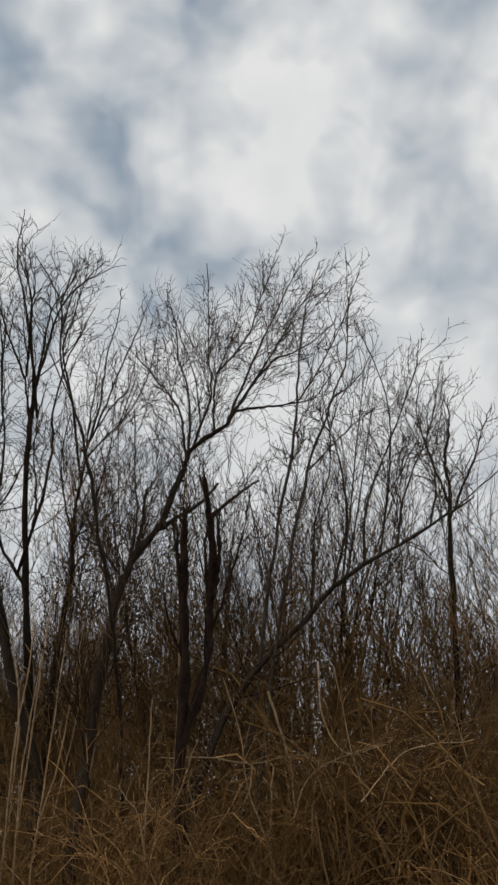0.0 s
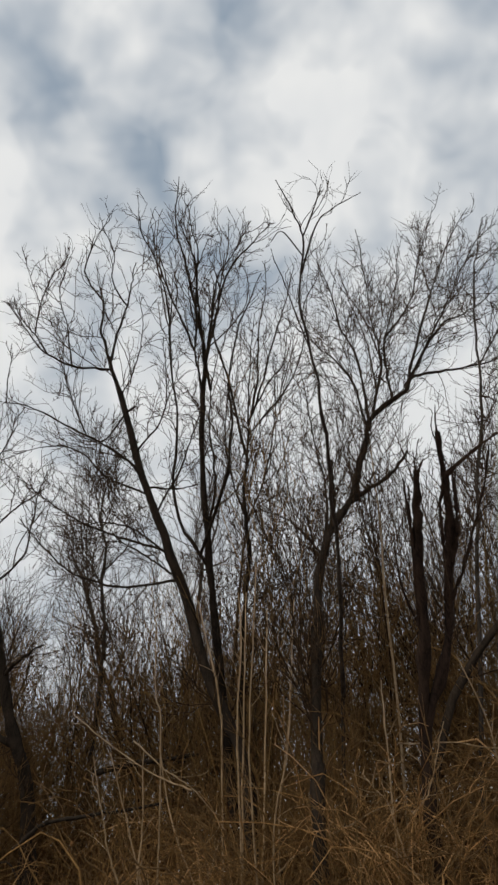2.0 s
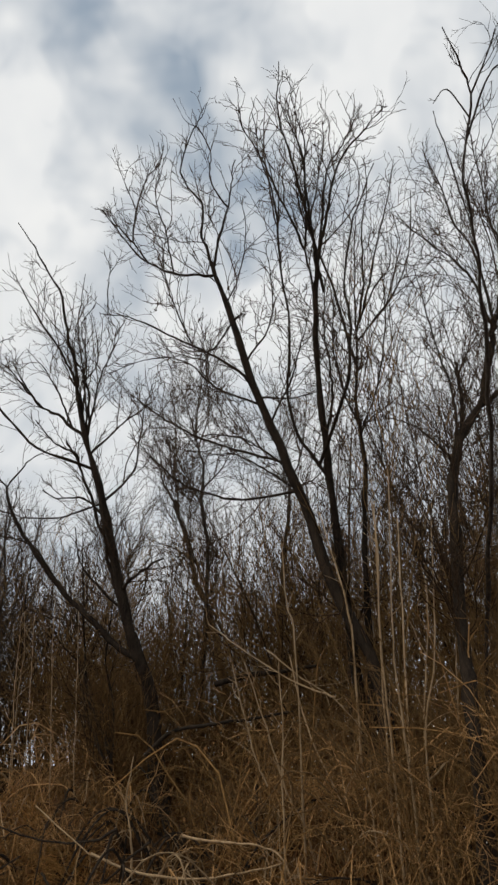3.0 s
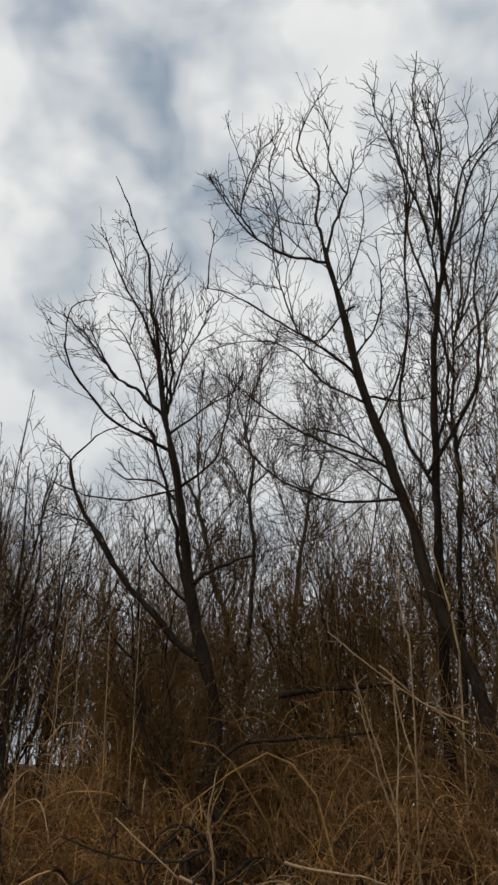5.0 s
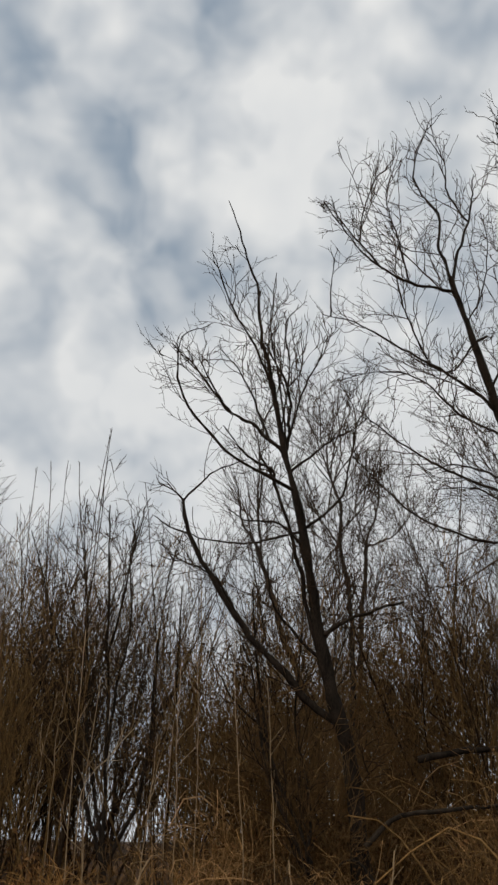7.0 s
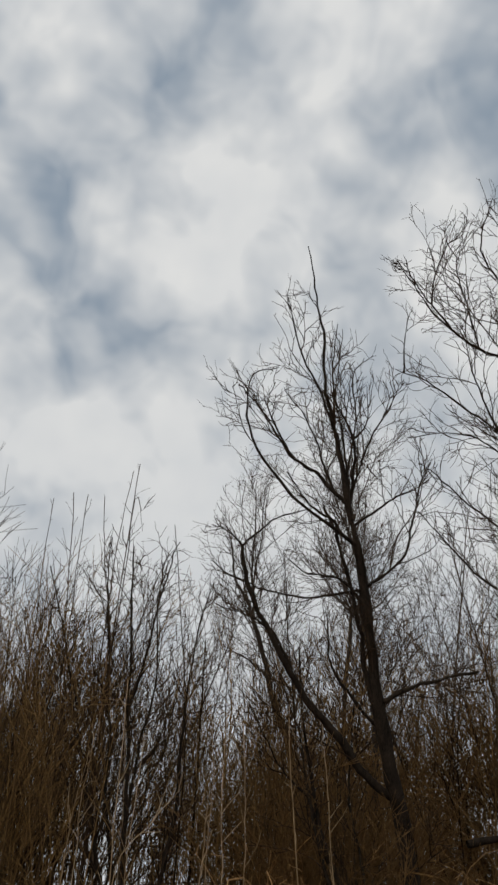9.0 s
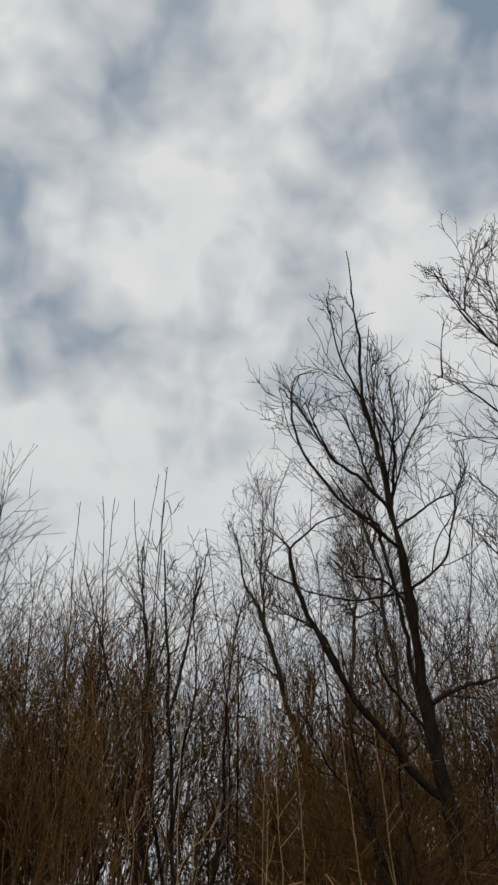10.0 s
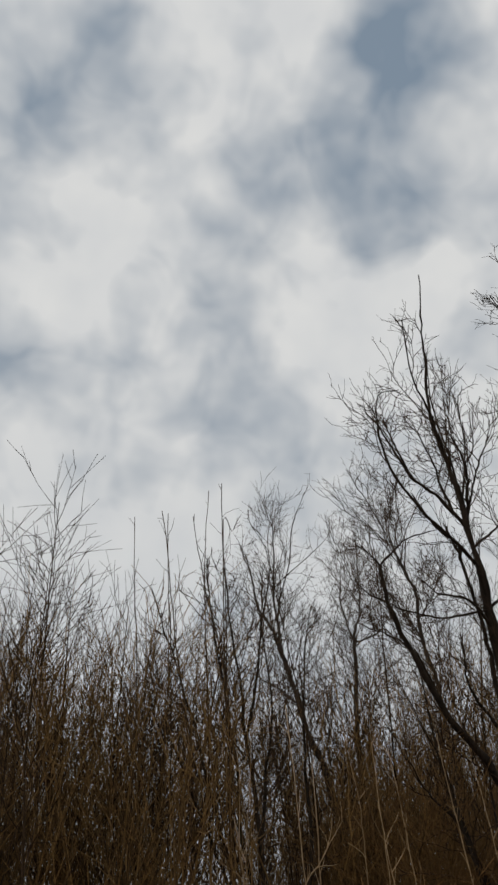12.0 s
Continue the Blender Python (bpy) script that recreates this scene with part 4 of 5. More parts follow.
# the near thicket
belt(19, -19, -11.5, 1.8, 4.6, BROWN + GREY, 0.85, 1.08)
belt(11, -11.5, -8.8, 2.2, 5.0, GREY + BROWN, 0.8, 1.05)
belt(13, -13.5, -9.0, 1.6, 4.4, BROWN, 0.6, 0.9)
belt(8, -13.5, -9.2, 1.8, 4.4, RODS, 0.7, 0.9)
belt(16, -13.5, -9.3, 1.6, 4.3, GREY + BROWN, 0.72, 0.95)
belt(6, -14, -6.5, 5.0, 8.0, BROWN + GREY, 0.75, 1.0)
belt(13, -12.8, -9.4, 2.5, 6.0, BROWN, 0.7, 0.95)
belt(12, -7, -3, 2.8, 5.5, GREY + BROWN, 0.55, 0.9)
belt(6, -5.6, -3.0, 3.0, 5.5, BROWN, 0.6, 0.85)
belt(30, -3.5, 7, 2.0, 5.5, GREY + BROWN, 0.8, 1.2)
belt(9, -1.3, 2.6, 3.5, 6.0, GREY, 1.0, 1.12)
belt(12, -4, 6, 1.2, 3, BROWN, 0.45, 0.7)
belt(3, -8.8, -6.6, 1.9, 4.4, BROWN, 0.62, 0.82)
belt(5, -7.4, -5.8, 2.2, 4.2, BROWN, 0.6, 0.8)
belt(2, -7.4, -6.1, 2.2, 3.8, RODS, 0.55, 0.72)
belt(12, -13, -8.8, 3.4, 7.0, GREY, 0.82, 1.02)
belt(4, -6.2, -4.4, 4.0, 6.5, BROWN, 0.7, 0.9)
belt(8, -10.2, -8.2, 2.0, 4.5, BROWN + GREY, 0.7, 0.9)
belt(3, -8.1, -7.0, 1.9, 4.0, BROWN, 0.7, 0.85)
belt(6, -10.0, -7.8, 4.5, 8.5, GREY + BACK, 0.75, 0.95)
belt(10, -2.5, 0.3, 0.2, 1.0, THICK, 0.45, 0.7)
belt(5, -7.2, -5.6, 2.3, 4.3, GREY + BROWN, 0.7, 0.9)
# brush
belt(4, -18, -13.5, 1.6, 4.0, THICK, 0.7, 0.95)
belt(7, -14, -9.0, 2.0, 5.5, THICK, 0.5, 0.8)
belt(6, -7.0, -5.5, 2.0, 4.0, THICK + BROWN, 0.6, 0.85)
belt(5, -2.2, 0.8, 3.0, 5.0, THICK, 0.8, 1.05)
belt(15, 0.6, 5.5, 1.0, 3.2, THICK, 0.7, 1.0)
belt(4, -6.6, -5.5, 1.6, 3.0, THICK, 0.5, 0.75)
belt(3, -6.0, -3.0, 4.5, 8.0, THICK, 0.8, 1.0)
belt(7, -6.6, -4.6, 1.3, 3.2, THICK, 0.42, 0.65)
belt(18, -4.8, 7, 2.4, 5.0, THICK, 0.75, 1.15)
belt(15, -1.2, 6.5, 1.4, 4.0, THICK, 0.55, 0.85)
belt(4, -4.8, -3.2, 3.0, 5.0, THICK, 0.8, 1.05)
belt(5, -3, 9, 5.0, 8.0, THICK, 0.9, 1.2)
belt(6, -7.6, -6.3, 1.8, 3.6, THICK, 0.6, 0.95)
# the woods behind
belt(22, -24, 12, 5.5, 11, BACK, 0.85, 1.2)
belt(14, -30, 16, 11, 16, BACK, 0.95, 1.3)
# undergrowth
belt(22, -2.4, 7, 0.2, 2.4, DARK + TAN, 0.8, 1.25)
belt(18, -4.5, 8, 2.2, 5.0, DARK, 1.0, 1.5)
belt(7, -2.9, -0.6, 0.2, 1.3, TAN, 0.6, 1.0)
belt(20, -5.0, -1.6, 0.3, 3.6, TAN + DARK + DARK + DARK, 0.6, 1.1)
belt(12, -12, -8.0, 0.1, 1.4, TAN, 0.3, 0.55)
belt(12, -8.2, -5.6, 0.0, 1.5, TAN + DARK + DARK, 0.4, 0.65)
belt(9, -5.0, -2.2, 0.0, 1.3, DARK + DARK + TAN, 0.5, 0.85)
belt(12, -3.0, 2.5, 0.0, 1.2, DARK, 0.6, 0.95)
belt(12, 0.5, 5.0, 0.8, 2.6, DARK, 1.1, 1.6)
belt(10, -7.0, -4.6, 1.6, 3.5, DARK + TAN, 0.6, 1.0)
belt(9, -4.4, -2.4, 5.5, 9.0, GREY + THICK, 0.9, 1.1)
belt(7, -1.7, 1.6, 3.0, 6.0, GREY, 1.05, 1.25)
for k in KINDS:
    for o in (*k.children, k):
        bpy.data.objects.remove(o)


def far_woods(stems, scrub, seed):
    """The uncountable rest of the woods: thin upright stems with side twigs, and low scrub between them."""
    rng = np.random.default_rng(seed)
    x, d = rng.uniform(-42, 24, stems), rng.uniform(9, 26, stems)
    y = edge(x) + d
    start = np.stack([x, y, ground_height(x, y) - 0.1], 1)
    way = unit(np.stack([rng.normal(0, 0.13, stems), rng.normal(0, 0.13, stems), np.ones(stems)], 1))
    length = rng.uniform(2.5, 5.5, stems) + 0.09 * d
    p = shoots(rng, start, way, length, 6, 0.03, 0.09)
    r = rng.uniform(0.006, 0.022, (stems, 1)) * np.linspace(1, 0.25, 6)[None, :]
    p1, r1 = offspring(rng, p, r, rng.poisson(3.0, stems), (0.5, 2.2), (25, 70), 4, 0.1, 0.15, 0.006, 0.15, 1.0, 0.008)
    p2, r2 = offspring(rng, p1, r1, rng.poisson(0.9, len(p1)), (0.3, 1.0), (30, 70), 3, 0.08, 0.2, 0.006, 0.15, 1.0, 0.005)
    x, d = rng.uniform(-36, 20, scrub), rng.uniform(6.5, 20, scrub)
    y = edge(x) + d
    keep = (x > -7.3 - (d - 5) * 0.45) | (x < -18)
    x, y = x[keep], y[keep]
    start = np.stack([x, y, ground_height(x, y) - 0.05], 1)
    way = unit(rng.normal(0, 0.6, (len(x), 3)) + [0, 0, 1.0])
    p3 = shoots(rng, start, way, rng.uniform(0.8, 2.6, len(x)), 4, -0.03, 0.25)
    r3 = rng.uniform(0.006, 0.012, (len(x), 1)) * np.linspace(1, 0.5, 4)[None, :]
    pile = Pile()
    for a, b in ((p, r), (p1, r1), (p2, r2), (p3, r3)):
        pile.add(*tubes(a, b, 3))
    return tagged(pile.make("far_woods", TWIG_FAR), "bare grey-brown woods and scrub behind the thicket", "woods", kind="stuff")


far_woods(1050, 4500, 61)


# ---- stalks, canes and fallen wood ----
def rod(name, r, pts, mat, label, category, group, foot=True):
    p = np.array(pts, float)
    if foot:
        z = float(ground_height(p[0, 0], p[0, 1]))
        if p[0, 2] > z:
            p = np.vstack([[p[0, 0], p[0, 1] + 0.1, z - 0.05], p])
    q = along(p, 18)
    wob = rng.normal(0, 1, q.shape).cumsum(0)
    wob -= wob[0] + (wob[-1] - wob[0]) * np.linspace(0, 1, 18)[:, None]
    q += wob * 0.006
    rr = r * np.linspace(1.1, 0.55, 18) * (1 + 0.08 * rng.normal(0, 1, 18))
    root = new(name)
    root.location = q[0]
    q = q - q[0]
    v, f = tubes(q[None], rr[None], 7)
    mesh_object("shaft", v, f, mat, root)
    pile = Pile()
    p1, r1 = offspring(rng, q[None], rr[None], np.array([7]), (0.1, 0.5), (25, 60), 5, 0.05, 0.15, 0.006, 0.3, 1.0)
    pile.add(*tubes(p1, r1, 4))
    tagged(pile.make("spray", mat, root), kind="stuff")
    return tagged(root, label, category, group)


def stalk(r, *pts):
    return rod("pale_stalk", r, pts, STALK, "pale upright dead stalk at the front of the thicket", "stalk", "pale stalks")


def shoot(r, *pts):
    return rod("bare_shoot", r, pts, STALK, "straight tan bare shoot in the thicket", "shoot", "bare shoots")


def whip(r, *pts):
    return rod("slender_whip", r, pts, TWIG, "slender dark upright shoot above the thicket", "shoot", "dark whips")


def cane(r, *pts):
    return rod("arching_cane", r, pts, STALK, "pale bent dead cane lying over the brambles", "cane", "pale canes", False)


def log(r, *pts):
    return rod("fallen_branch", r, pts, BARK, "dark fallen branch caught in the undergrowth", "branch", "fallen branches", False)


stalk(0.012, (-2.67, 8.70, 1.21), (-2.65, 8.70, 1.99), (-2.62, 8.70, 2.81), (-2.59, 8.70, 3.53), (-2.56, 8.70, 4.05))
stalk(0.012, (-2.49, 8.70, 1.21), (-2.44, 8.70, 1.99), (-2.38, 8.70, 3.09), (-2.33, 8.70, 3.84))
stalk(0.01, (-2.29, 8.70, 1.58), (-2.21, 8.70, 2.24), (-2.13, 8.70, 2.85), (-2.12, 8.70, 3.20))
stalk(0.01, (-3.51, 8.70, 2.51), (-3.57, 8.70, 2.97), (-3.61, 8.70, 3.65))
stalk(0.01, (-3.72, 8.70, 1.24), (-3.69, 8.70, 1.77), (-3.69, 8.70, 2.40))
stalk(0.01, (-1.97, 8.70, 1.19), (-1.96, 8.70, 1.82), (-1.89, 8.70, 2.50))
stalk(0.017, (-1.07, 8.90, 1.16), (-1.00, 8.90, 2.21), (-0.98, 8.90, 3.07), (-0.97, 8.90, 4.02), (-0.92, 8.90, 5.09), (-0.91, 8.90, 6.06))
stalk(0.011, (-2.49, 8.20, 1.24), (-2.52, 8.20, 2.16), (-2.46, 8.20, 3.19), (-2.40, 8.20, 4.23))
stalk(0.011, (-2.63, 8.20, 1.44), (-2.64, 8.20, 2.43), (-2.60, 8.20, 3.32), (-2.60, 8.20, 3.89))
stalk(0.01, (-2.33, 8.20, 1.53), (-2.13, 8.20, 2.42), (-2.00, 8.20, 3.81))
stalk(0.01, (2.27, 8.20, 1.12), (2.21, 8.20, 2.02), (2.10, 8.20, 2.81))
stalk(0.01, (-1.24, 8.20, 1.50), (-1.20, 8.20, 2.28), (-1.18, 8.20, 2.91))
stalk(0.01, (1.28, 8.20, 1.14), (1.03, 8.20, 1.95), (0.84, 8.20, 3.21))
stalk(0.01, (0.11, 8.20, 1.17), (-0.15, 8.20, 1.98), (-0.22, 8.20, 2.53), (-0.40, 8.20, 3.13))
stalk(0.012, (-3.09, 9.20, 0.85), (-3.45, 9.20, 1.67), (-3.63, 9.20, 2.50))
stalk(0.012, (-2.93, 9.20, 2.65), (-3.06, 9.20, 3.51), (-3.20, 9.20, 4.14))
stalk(0.012, (-5.35, 9.20, 0.68), (-5.42, 9.20, 1.08), (-5.38, 9.20, 1.51))
stalk(0.009, (-3.20, 8.90, 0.19), (-3.37, 8.90, 0.40), (-3.48, 8.90, 0.79), (-3.66, 8.90, 1.10), (-3.81, 8.90, 1.48))
stalk(0.009, (-3.15, 8.90, 1.05), (-3.05, 8.90, 1.28), (-2.93, 8.90, 1.56))
stalk(0.009, (-2.99, 8.90, -0.28), (-3.01, 8.90, 0.19), (-3.14, 8.90, 0.72))
stalk(0.009, (-2.77, 8.90, -0.28), (-2.86, 8.90, 0.54), (-2.81, 8.90, 1.27))
shoot(0.006, (-6.67, 10.00, 1.43), (-6.73, 10.00, 2.41), (-6.80, 10.00, 3.47))
shoot(0.006, (-6.38, 10.00, 1.48), (-6.41, 10.00, 2.42), (-6.46, 10.00, 3.29))
shoot(0.006, (-7.65, 10.00, 1.08), (-7.63, 10.00, 1.61), (-7.57, 10.00, 2.50))
shoot(0.006, (-8.34, 10.00, 1.16), (-8.39, 10.00, 2.10), (-8.44, 10.00, 3.56))
shoot(0.006, (-8.18, 10.00, 1.16), (-8.25, 10.00, 1.95), (-8.22, 10.00, 3.07))
shoot(0.005, (-7.36, 10.30, 1.97), (-7.39, 10.30, 2.72), (-7.39, 10.30, 3.36))
shoot(0.005, (-7.16, 10.30, 1.97), (-7.18, 10.30, 2.73), (-7.21, 10.30, 3.31))
shoot(0.005, (-8.80, 10.30, 2.00), (-8.79, 10.30, 2.45), (-8.73, 10.30, 2.94))
shoot(0.005, (-8.34, 10.30, 1.93), (-8.07, 10.30, 2.34), (-7.82, 10.30, 2.64))
shoot(0.005, (-7.49, 10.60, 2.03), (-7.48, 10.60, 2.80), (-7.51, 10.60, 3.45))
shoot(0.005, (-8.70, 10.60, 2.03), (-8.72, 10.60, 2.53), (-8.70, 10.60, 3.13))
whip(0.009, (-8.64, 11.00, 3.25), (-8.65, 11.00, 4.17), (-8.62, 11.00, 5.23), (-8.65, 11.00, 5.78), (-8.64, 11.00, 6.71))
whip(0.008, (-9.05, 11.00, 3.22), (-9.21, 11.00, 4.45), (-9.33, 11.00, 5.45), (-9.43, 11.00, 6.15))
whip(0.008, (-8.63, 11.00, 3.85), (-8.88, 11.00, 5.20), (-9.03, 11.00, 6.14))
whip(0.008, (-7.73, 11.00, 3.32), (-7.87, 11.00, 4.59), (-8.09, 11.00, 5.86))
whip(0.007, (-8.65, 11.00, 5.78), (-8.51, 11.00, 6.01), (-8.42, 11.00, 6.23))
whip(0.008, (-8.77, 11.30, 3.94), (-8.78, 11.30, 5.28), (-8.72, 11.30, 6.77))
whip(0.007, (-9.22, 11.30, 4.21), (-9.25, 11.30, 5.22), (-9.27, 11.30, 6.32))
whip(0.007, (-9.60, 11.30, 4.19), (-9.67, 11.30, 5.17), (-9.70, 11.30, 6.20))
shoot(0.011, (-8.47, 11.50, 1.26), (-8.68, 11.50, 3.12), (-8.72, 11.50, 4.31))
shoot(0.011, (-8.26, 11.50, 1.25), (-8.30, 11.50, 2.62), (-8.42, 11.50, 3.85))
whip(0.016, (-7.56, 11.50, 1.32), (-7.53, 11.50, 2.58), (-7.53, 11.50, 3.55), (-7.53, 11.50, 4.56))
whip(0.011, (-7.80, 11.50, 1.24), (-7.85, 11.50, 2.60), (-7.98, 11.50, 3.82))
cane(0.014, (-5.63, 8.75, 0.65), (-5.29, 8.75, 0.53), (-4.95, 8.75, 0.46), (-4.50, 8.75, 0.46), (-4.06, 8.75, 0.51), (-3.74, 8.75, 0.56))
cane(0.012, (-4.71, 8.75, 0.80), (-4.32, 8.75, 0.74), (-3.94, 8.75, 0.70), (-3.74, 8.75, 0.60), (-3.63, 8.75, 0.36))
cane(0.008, (-3.82, 8.75, 2.51), (-3.50, 8.75, 2.23), (-3.18, 8.75, 2.02), (-2.84, 8.75, 1.64))
cane(0.008, (-3.67, 8.75, 1.14), (-3.87, 8.75, 1.78), (-4.06, 8.75, 2.40))
cane(0.008, (-5.17, 8.75, 0.25), (-4.79, 8.75, 0.21), (-4.19, 8.75, 0.12), (-3.74, 8.75, -0.06))
cane(0.008, (-6.25, 8.75, 1.08), (-5.63, 8.75, 0.65), (-5.46, 8.75, 0.60))
cane(0.008, (-3.14, 8.75, -0.14), (-3.29, 8.75, 0.36), (-3.75, 8.75, 0.50))
cane(0.009, (-2.32, 8.30, 1.26), (-1.94, 8.30, 1.52), (-1.50, 8.30, 1.69), (-1.11, 8.30, 1.87))
cane(0.009, (-1.76, 8.30, 1.18), (-1.23, 8.30, 1.36), (-0.79, 8.30, 1.58))
cane(0.009, (-3.11, 8.30, 1.99), (-3.33, 8.30, 2.07), (-3.92, 8.30, 2.42), (-4.36, 8.30, 2.74))
cane(0.009, (-3.79, 8.30, 1.23), (-3.95, 8.30, 1.67), (-4.11, 8.30, 2.33))
cane(0.009, (-0.65, 8.30, 1.17), (-0.74, 8.30, 1.90), (-1.01, 8.30, 2.26))
cane(0.008, (-1.15, 8.00, 1.36), (-1.28, 8.00, 1.80), (-1.47, 8.00, 2.06))
cane(0.008, (-1.05, 8.00, 1.70), (-0.89, 8.00, 1.89), (-0.66, 8.00, 2.47))
cane(0.008, (0.30, 8.00, 1.71), (0.56, 8.00, 2.11), (1.40, 8.00, 2.41))
cane(0.008, (0.99, 8.00, 1.84), (1.51, 8.00, 2.30), (2.22, 8.00, 2.39))
cane(0.007, (-5.46, 8.60, 0.31), (-5.02, 8.60, 0.26), (-4.55, 8.60, 0.20), (-4.22, 8.60, 0.03), (-3.89, 8.60, -0.02), (-3.45, 8.60, -0.03))
cane(0.007, (-4.62, 8.60, 0.53), (-4.47, 8.60, 0.33), (-4.21, 8.60, 0.20), (-3.90, 8.60, 0.27), (-3.63, 8.60, 0.39))
cane(0.007, (-3.79, 8.60, 0.23), (-3.52, 8.60, -0.03), (-3.22, 8.60, 0.11), (-3.03, 8.60, -0.15))
cane(0.007, (-3.75, 8.60, -0.16), (-3.57, 8.60, 0.24), (-3.58, 8.60, 0.58))
cane(0.007, (-4.31, 8.60, -0.17), (-4.04, 8.60, -0.13), (-3.39, 8.60, -0.20))
cane(0.008, (-1.08, 8.30, 2.33), (-0.56, 8.30, 2.30), (-0.10, 8.30, 2.23), (0.20, 8.30, 2.28), (0.44, 8.30, 2.30), (0.71, 8.30, 2.19))
cane(0.008, (-0.10, 8.30, 2.20), (-0.14, 8.30, 1.94), (-0.28, 8.30, 1.80))
cane(0.008, (0.13, 8.30, 2.21), (0.10, 8.30, 1.82), (0.04, 8.30, 1.53))
cane(0.008, (0.68, 8.30, 3.29), (0.69, 8.30, 2.70), (0.91, 8.30, 2.34), (1.35, 8.30, 2.39))
cane(0.008, (0.47, 8.30, 2.32), (0.57, 8.30, 2.07), (0.70, 8.30, 1.73))
cane(0.014, (0.10, 8.30, 2.98), (0.24, 8.30, 2.51), (0.32, 8.30, 2.12), (0.35, 8.30, 1.70))
log(0.036, (-4.77, 10.60, 2.37), (-4.31, 10.60, 2.46), (-3.87, 10.60, 2.49), (-3.41, 10.60, 2.55))
log(0.026, (-5.50, 10.00, 1.53), (-5.15, 10.00, 1.78), (-4.51, 10.00, 1.87), (-3.70, 10.00, 1.97))
log(0.014, (-5.08, 8.90, 0.73), (-5.33, 8.90, 0.58), (-5.51, 8.90, 0.39), (-5.59, 8.90, 0.21))
log(0.014, (-5.42, 8.90, 0.85), (-5.68, 8.90, 0.73), (-6.21, 8.90, 0.74), (-6.76, 8.90, 0.90))
log(0.014, (-6.20, 8.90, 0.47), (-5.98, 8.90, 0.24), (-5.59, 8.90, 0.10))
log(0.014, (-7.53, 8.90, 0.08), (-7.13, 8.90, 0.24), (-6.74, 8.90, 0.43), (-6.43, 8.90, 0.62))


def tangle(n, x0, x1, d0, d1, seed, dark=0.0):
    """Bent canes that spring from the bank, bow over and trail towards the water."""
    own = np.random.default_rng(seed)
    for _ in range(n):
        x = own.uniform(x0, x1)
        y = float(edge(x)) + own.uniform(d0, d1)
        turn, reach, high = own.normal(-1.57, 1.0), own.uniform(0.5, 1.5), own.uniform(0.15, 0.75)
        pts = []
        for k in np.linspace(0, 1, 5):
            px, py = x + reach * k * math.cos(turn), y + reach * k * math.sin(turn)
            low = max(float(ground_height(px, py)), 0.0)
            pts.append((px, py, low + 0.03 + high * 4 * k * (1 - k) * own.uniform(0.7, 1.2) - (0.08 if k == 0 else 0)))
        if own.random() < dark:
            log(own.uniform(0.008, 0.018), *pts)
        else:
            rod("arching_cane", own.uniform(0.005, 0.011), pts, STALK if own.random() < 0.4 else CANE, "pale bent dead cane lying over the brambles", "cane", "pale canes", False)


tangle(60, -4.6, -1.8, 0.1, 1.5, 71, 0.25)
tangle(40, -8.0, -4.4, 0.1, 1.6, 72, 0.35)
tangle(22, -5.7, -4.5, 0.3, 1.6, 74, 0.85)
tangle(36, -1.8, 3.0, 0.1, 1.6, 73, 0.5)


# ---- dead grass ----
def dead_grass(tufts, blades, x0, x1, d0, d1, longest, mat, seed):
    """Tussocks: each leans its own way, its blades arch over and hang down the bank."""
    rng = np.random.default_rng(seed)
    patch = rng.random((max(3, tufts // 6), 2))
    at = np.repeat(patch[rng.integers(0, len(patch), tufts)] + rng.normal(0, (0.03, 0.12), (tufts, 2)), blades, 0)
    size = np.repeat(rng.uniform(0.5, 1.0, tufts), blades)
    lean = np.repeat(np.stack([rng.normal(0, 0.35, tufts), rng.normal(-0.45, 0.35, tufts), np.zeros(tufts)], 1), blades, 0)
    n = len(at)
    x = x0 + (x1 - x0) * at[:, 0] + rng.normal(0, 0.09, n)
    y = edge(x) + d0 + (d1 - d0) * np.clip(at[:, 1], 0, 1) ** 1.2 + rng.normal(0, 0.09, n)
    start = np.stack([x, y, ground_height(x, y) - 0.02], 1)
    way = unit(lean + rng.normal(0, 0.38, (n, 3)) + [0, 0, 1.0])
    p = shoots(rng, start, way, rng.uniform(0.35, 1.0, n) * longest * size, 4, -0.42, 0.1)
    p[:, :, 2] = np.maximum(p[:, :, 2], ground_height(p[:, :, 0], p[:, :, 1]) + 0.01)
    r = rng.uniform(0.003, 0.0062, (n, 1)) * np.linspace(1, 0.4, 4)[None, :]
    pile = Pile()
    pile.add(*tubes(p, r, 3))
    return tagged(pile.make("dead_grass", mat), "dry brown dead grass hanging on the bank", "grass", kind="stuff")


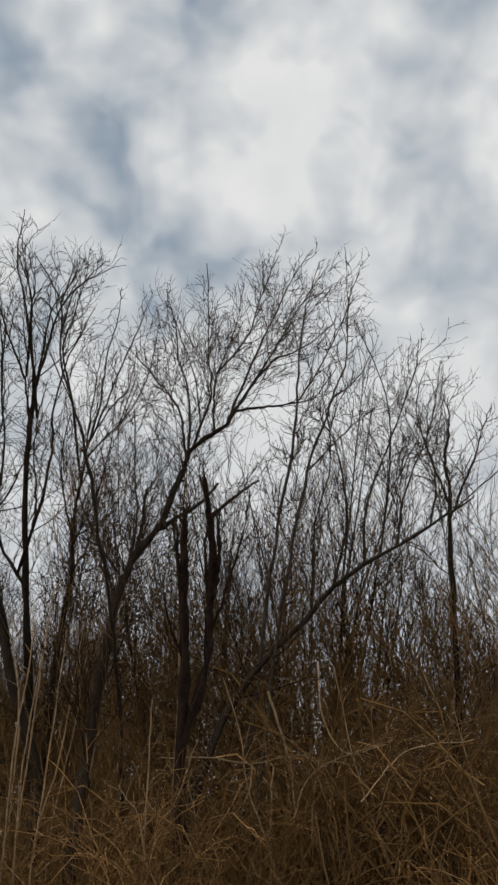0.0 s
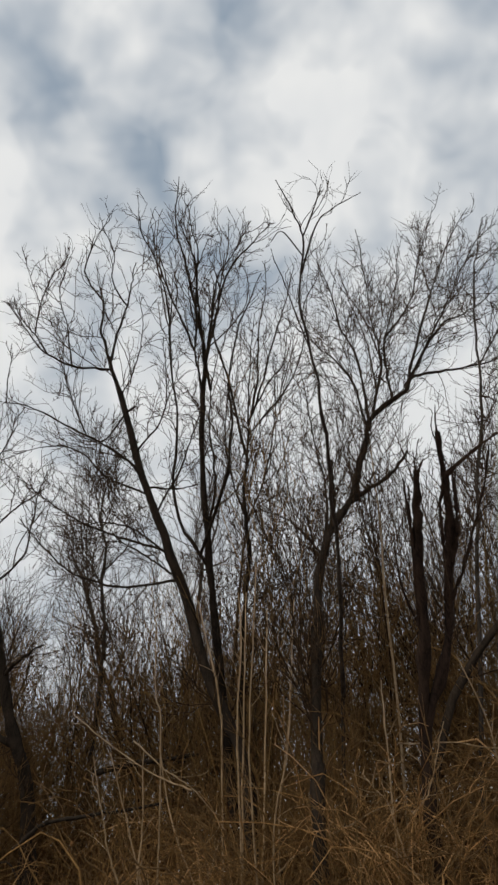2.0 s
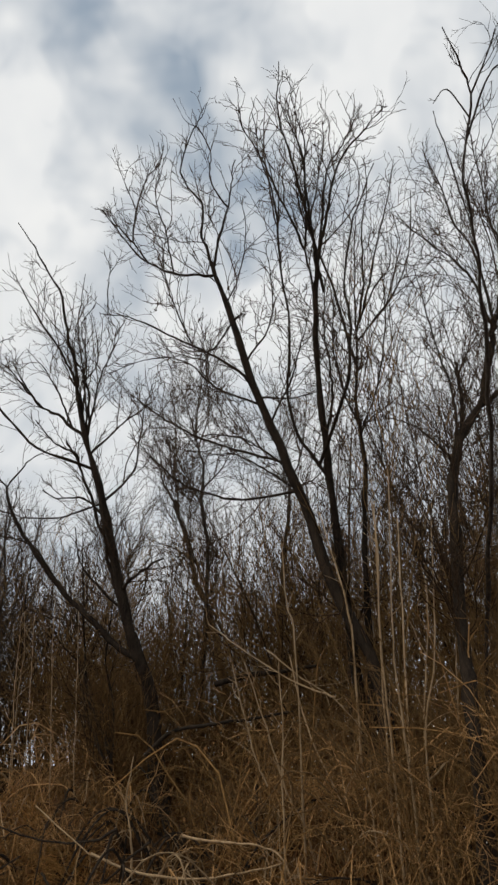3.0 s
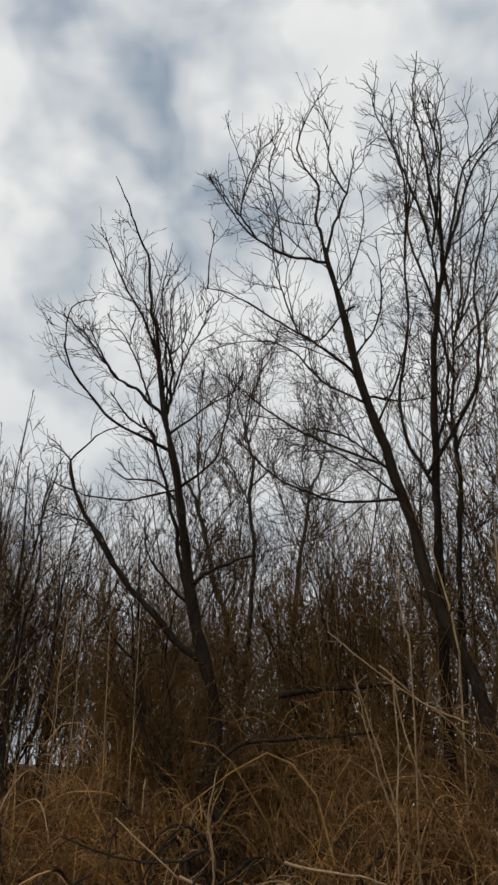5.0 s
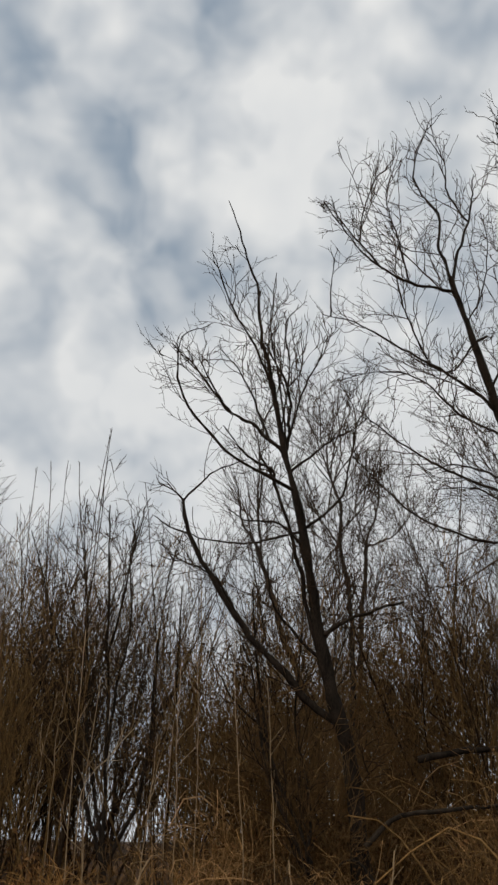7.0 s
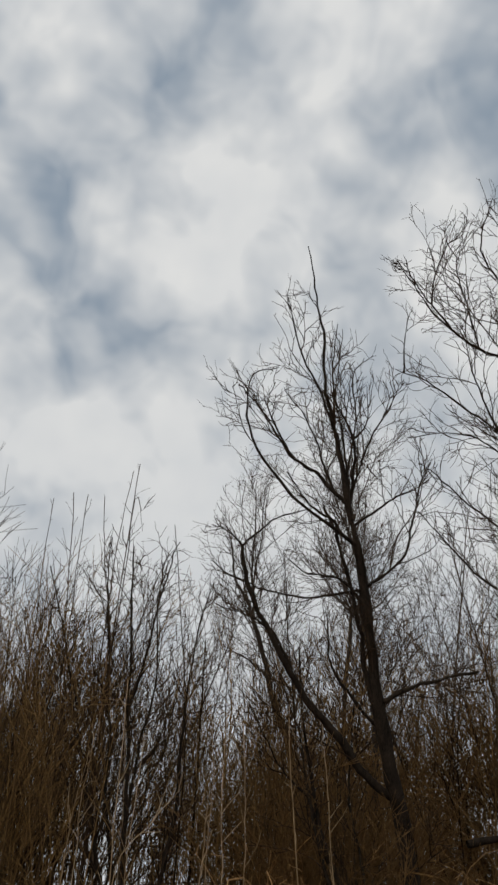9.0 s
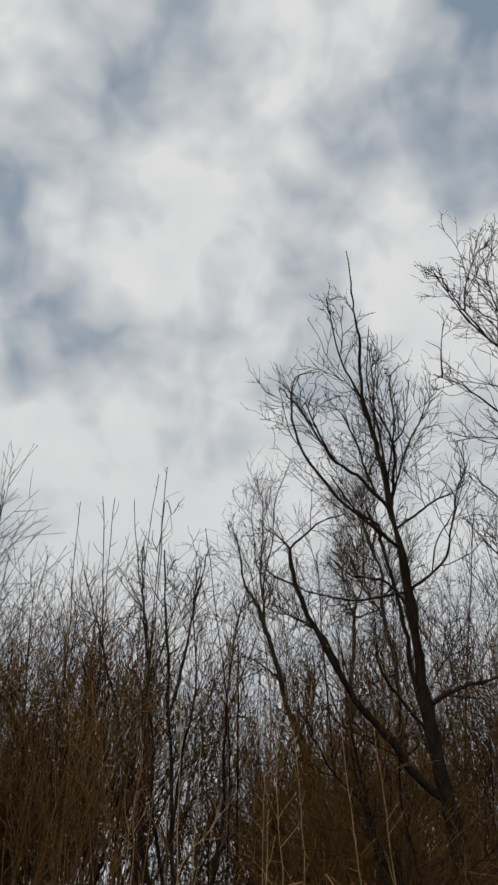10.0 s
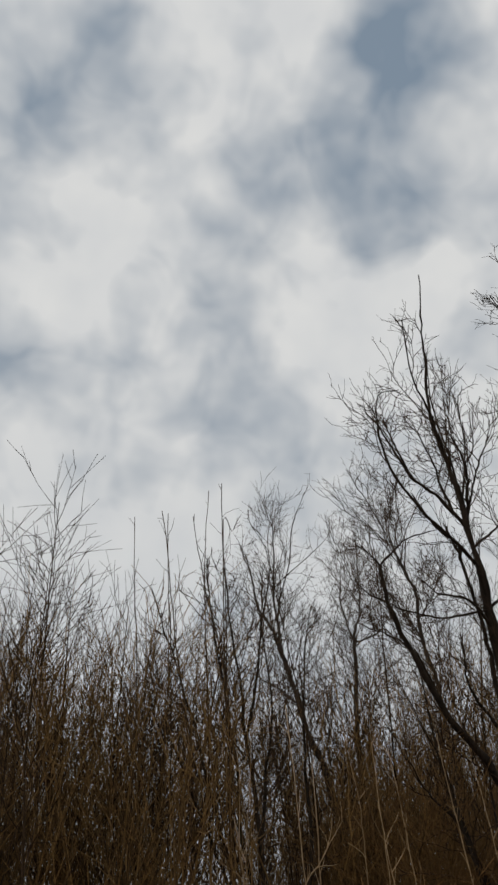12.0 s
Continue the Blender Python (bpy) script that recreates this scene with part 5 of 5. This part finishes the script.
dead_grass(100, 24, -12, 2, 0.3, 3.6, 0.5, STRAW_DARK, 31)
dead_grass(44, 30, -9.5, -2.8, 0.5, 1.9, 0.7, STRAW, 32)
dead_grass(32, 26, -9, -2.6, 0.1, 0.8, 0.6, STRAW, 33)
dead_grass(80, 22, -9, -0.5, 0.0, 0.9, 0.6, STRAW_DARK, 34)


def dry_leaves(n, x0, x1, d0, d1, low, high, seed, size=(0.02, 0.05), mat=LEAF, per=25):
    """Curled dead leaves that cling to canes and twigs, thicker lower down; each is folded along its rib."""
    rng = np.random.default_rng(seed)
    heart = rng.random((n // per, 3))
    at = np.repeat(heart, per, 0)
    n = len(at)
    x = x0 + (x1 - x0) * at[:, 0] + rng.normal(0, 0.16, n)
    y = edge(x) + d0 + (d1 - d0) * at[:, 1] + rng.normal(0, 0.16, n)
    z = ground_height(x, y) + low + (high - low) * at[:, 2] ** 1.7 + np.abs(rng.normal(0, 0.12, n))
    rib = unit(rng.normal(0, 1, (n, 3)) + [0, 0, -0.5])
    side = unit(np.cross(rib, rng.normal(0, 1, (n, 3))))
    up = np.cross(rib, side)
    s = rng.uniform(*size, n)[:, None]
    c = np.stack([x, y, z], 1)
    a, m, t = c - rib * s, c + up * s * 0.15, c + rib * s * 1.1
    fold = up * s * 0.3
    l1, r1 = c - side * s * 0.5 + fold, c + side * s * 0.5 + fold
    v = np.stack([a, m, t, l1, r1], 1).reshape(-1, 3)
    k = np.arange(n)[:, None] * 5
    f = np.concatenate([k + [[0, 1, 3]], k + [[1, 2, 3]], k + [[1, 0, 4]], k + [[2, 1, 4]]], 0)
    return tagged(mesh_object("dry_leaves", v, f, mat, None, False), "dry brown leaves clinging to the undergrowth", "leaves", kind="stuff")


dry_leaves(9000, -5.2, 6, 0.3, 4.2, 0.0, 1.5, 41, (0.012, 0.034))
dry_leaves(4000, -6.8, -4.8, 1.2, 3.6, 0.0, 0.8, 42, (0.012, 0.034))
dry_leaves(2000, -14, -8.5, 1.2, 5.0, 0.0, 0.5, 43, (0.012, 0.034))
dry_leaves(3500, -9, -2, 0.0, 1.4, 0.0, 0.25, 44, (0.015, 0.04))
# small white folded flecks, thinly strewn through the front brambles
white = dry_leaves(150, -4.5, 3, 0.1, 1.8, 0.3, 1.4, 45, (0.008, 0.02), FLECK, 5)
tagged(white, "tiny white flecks among the brambles", "seed heads").name = "seed_heads"
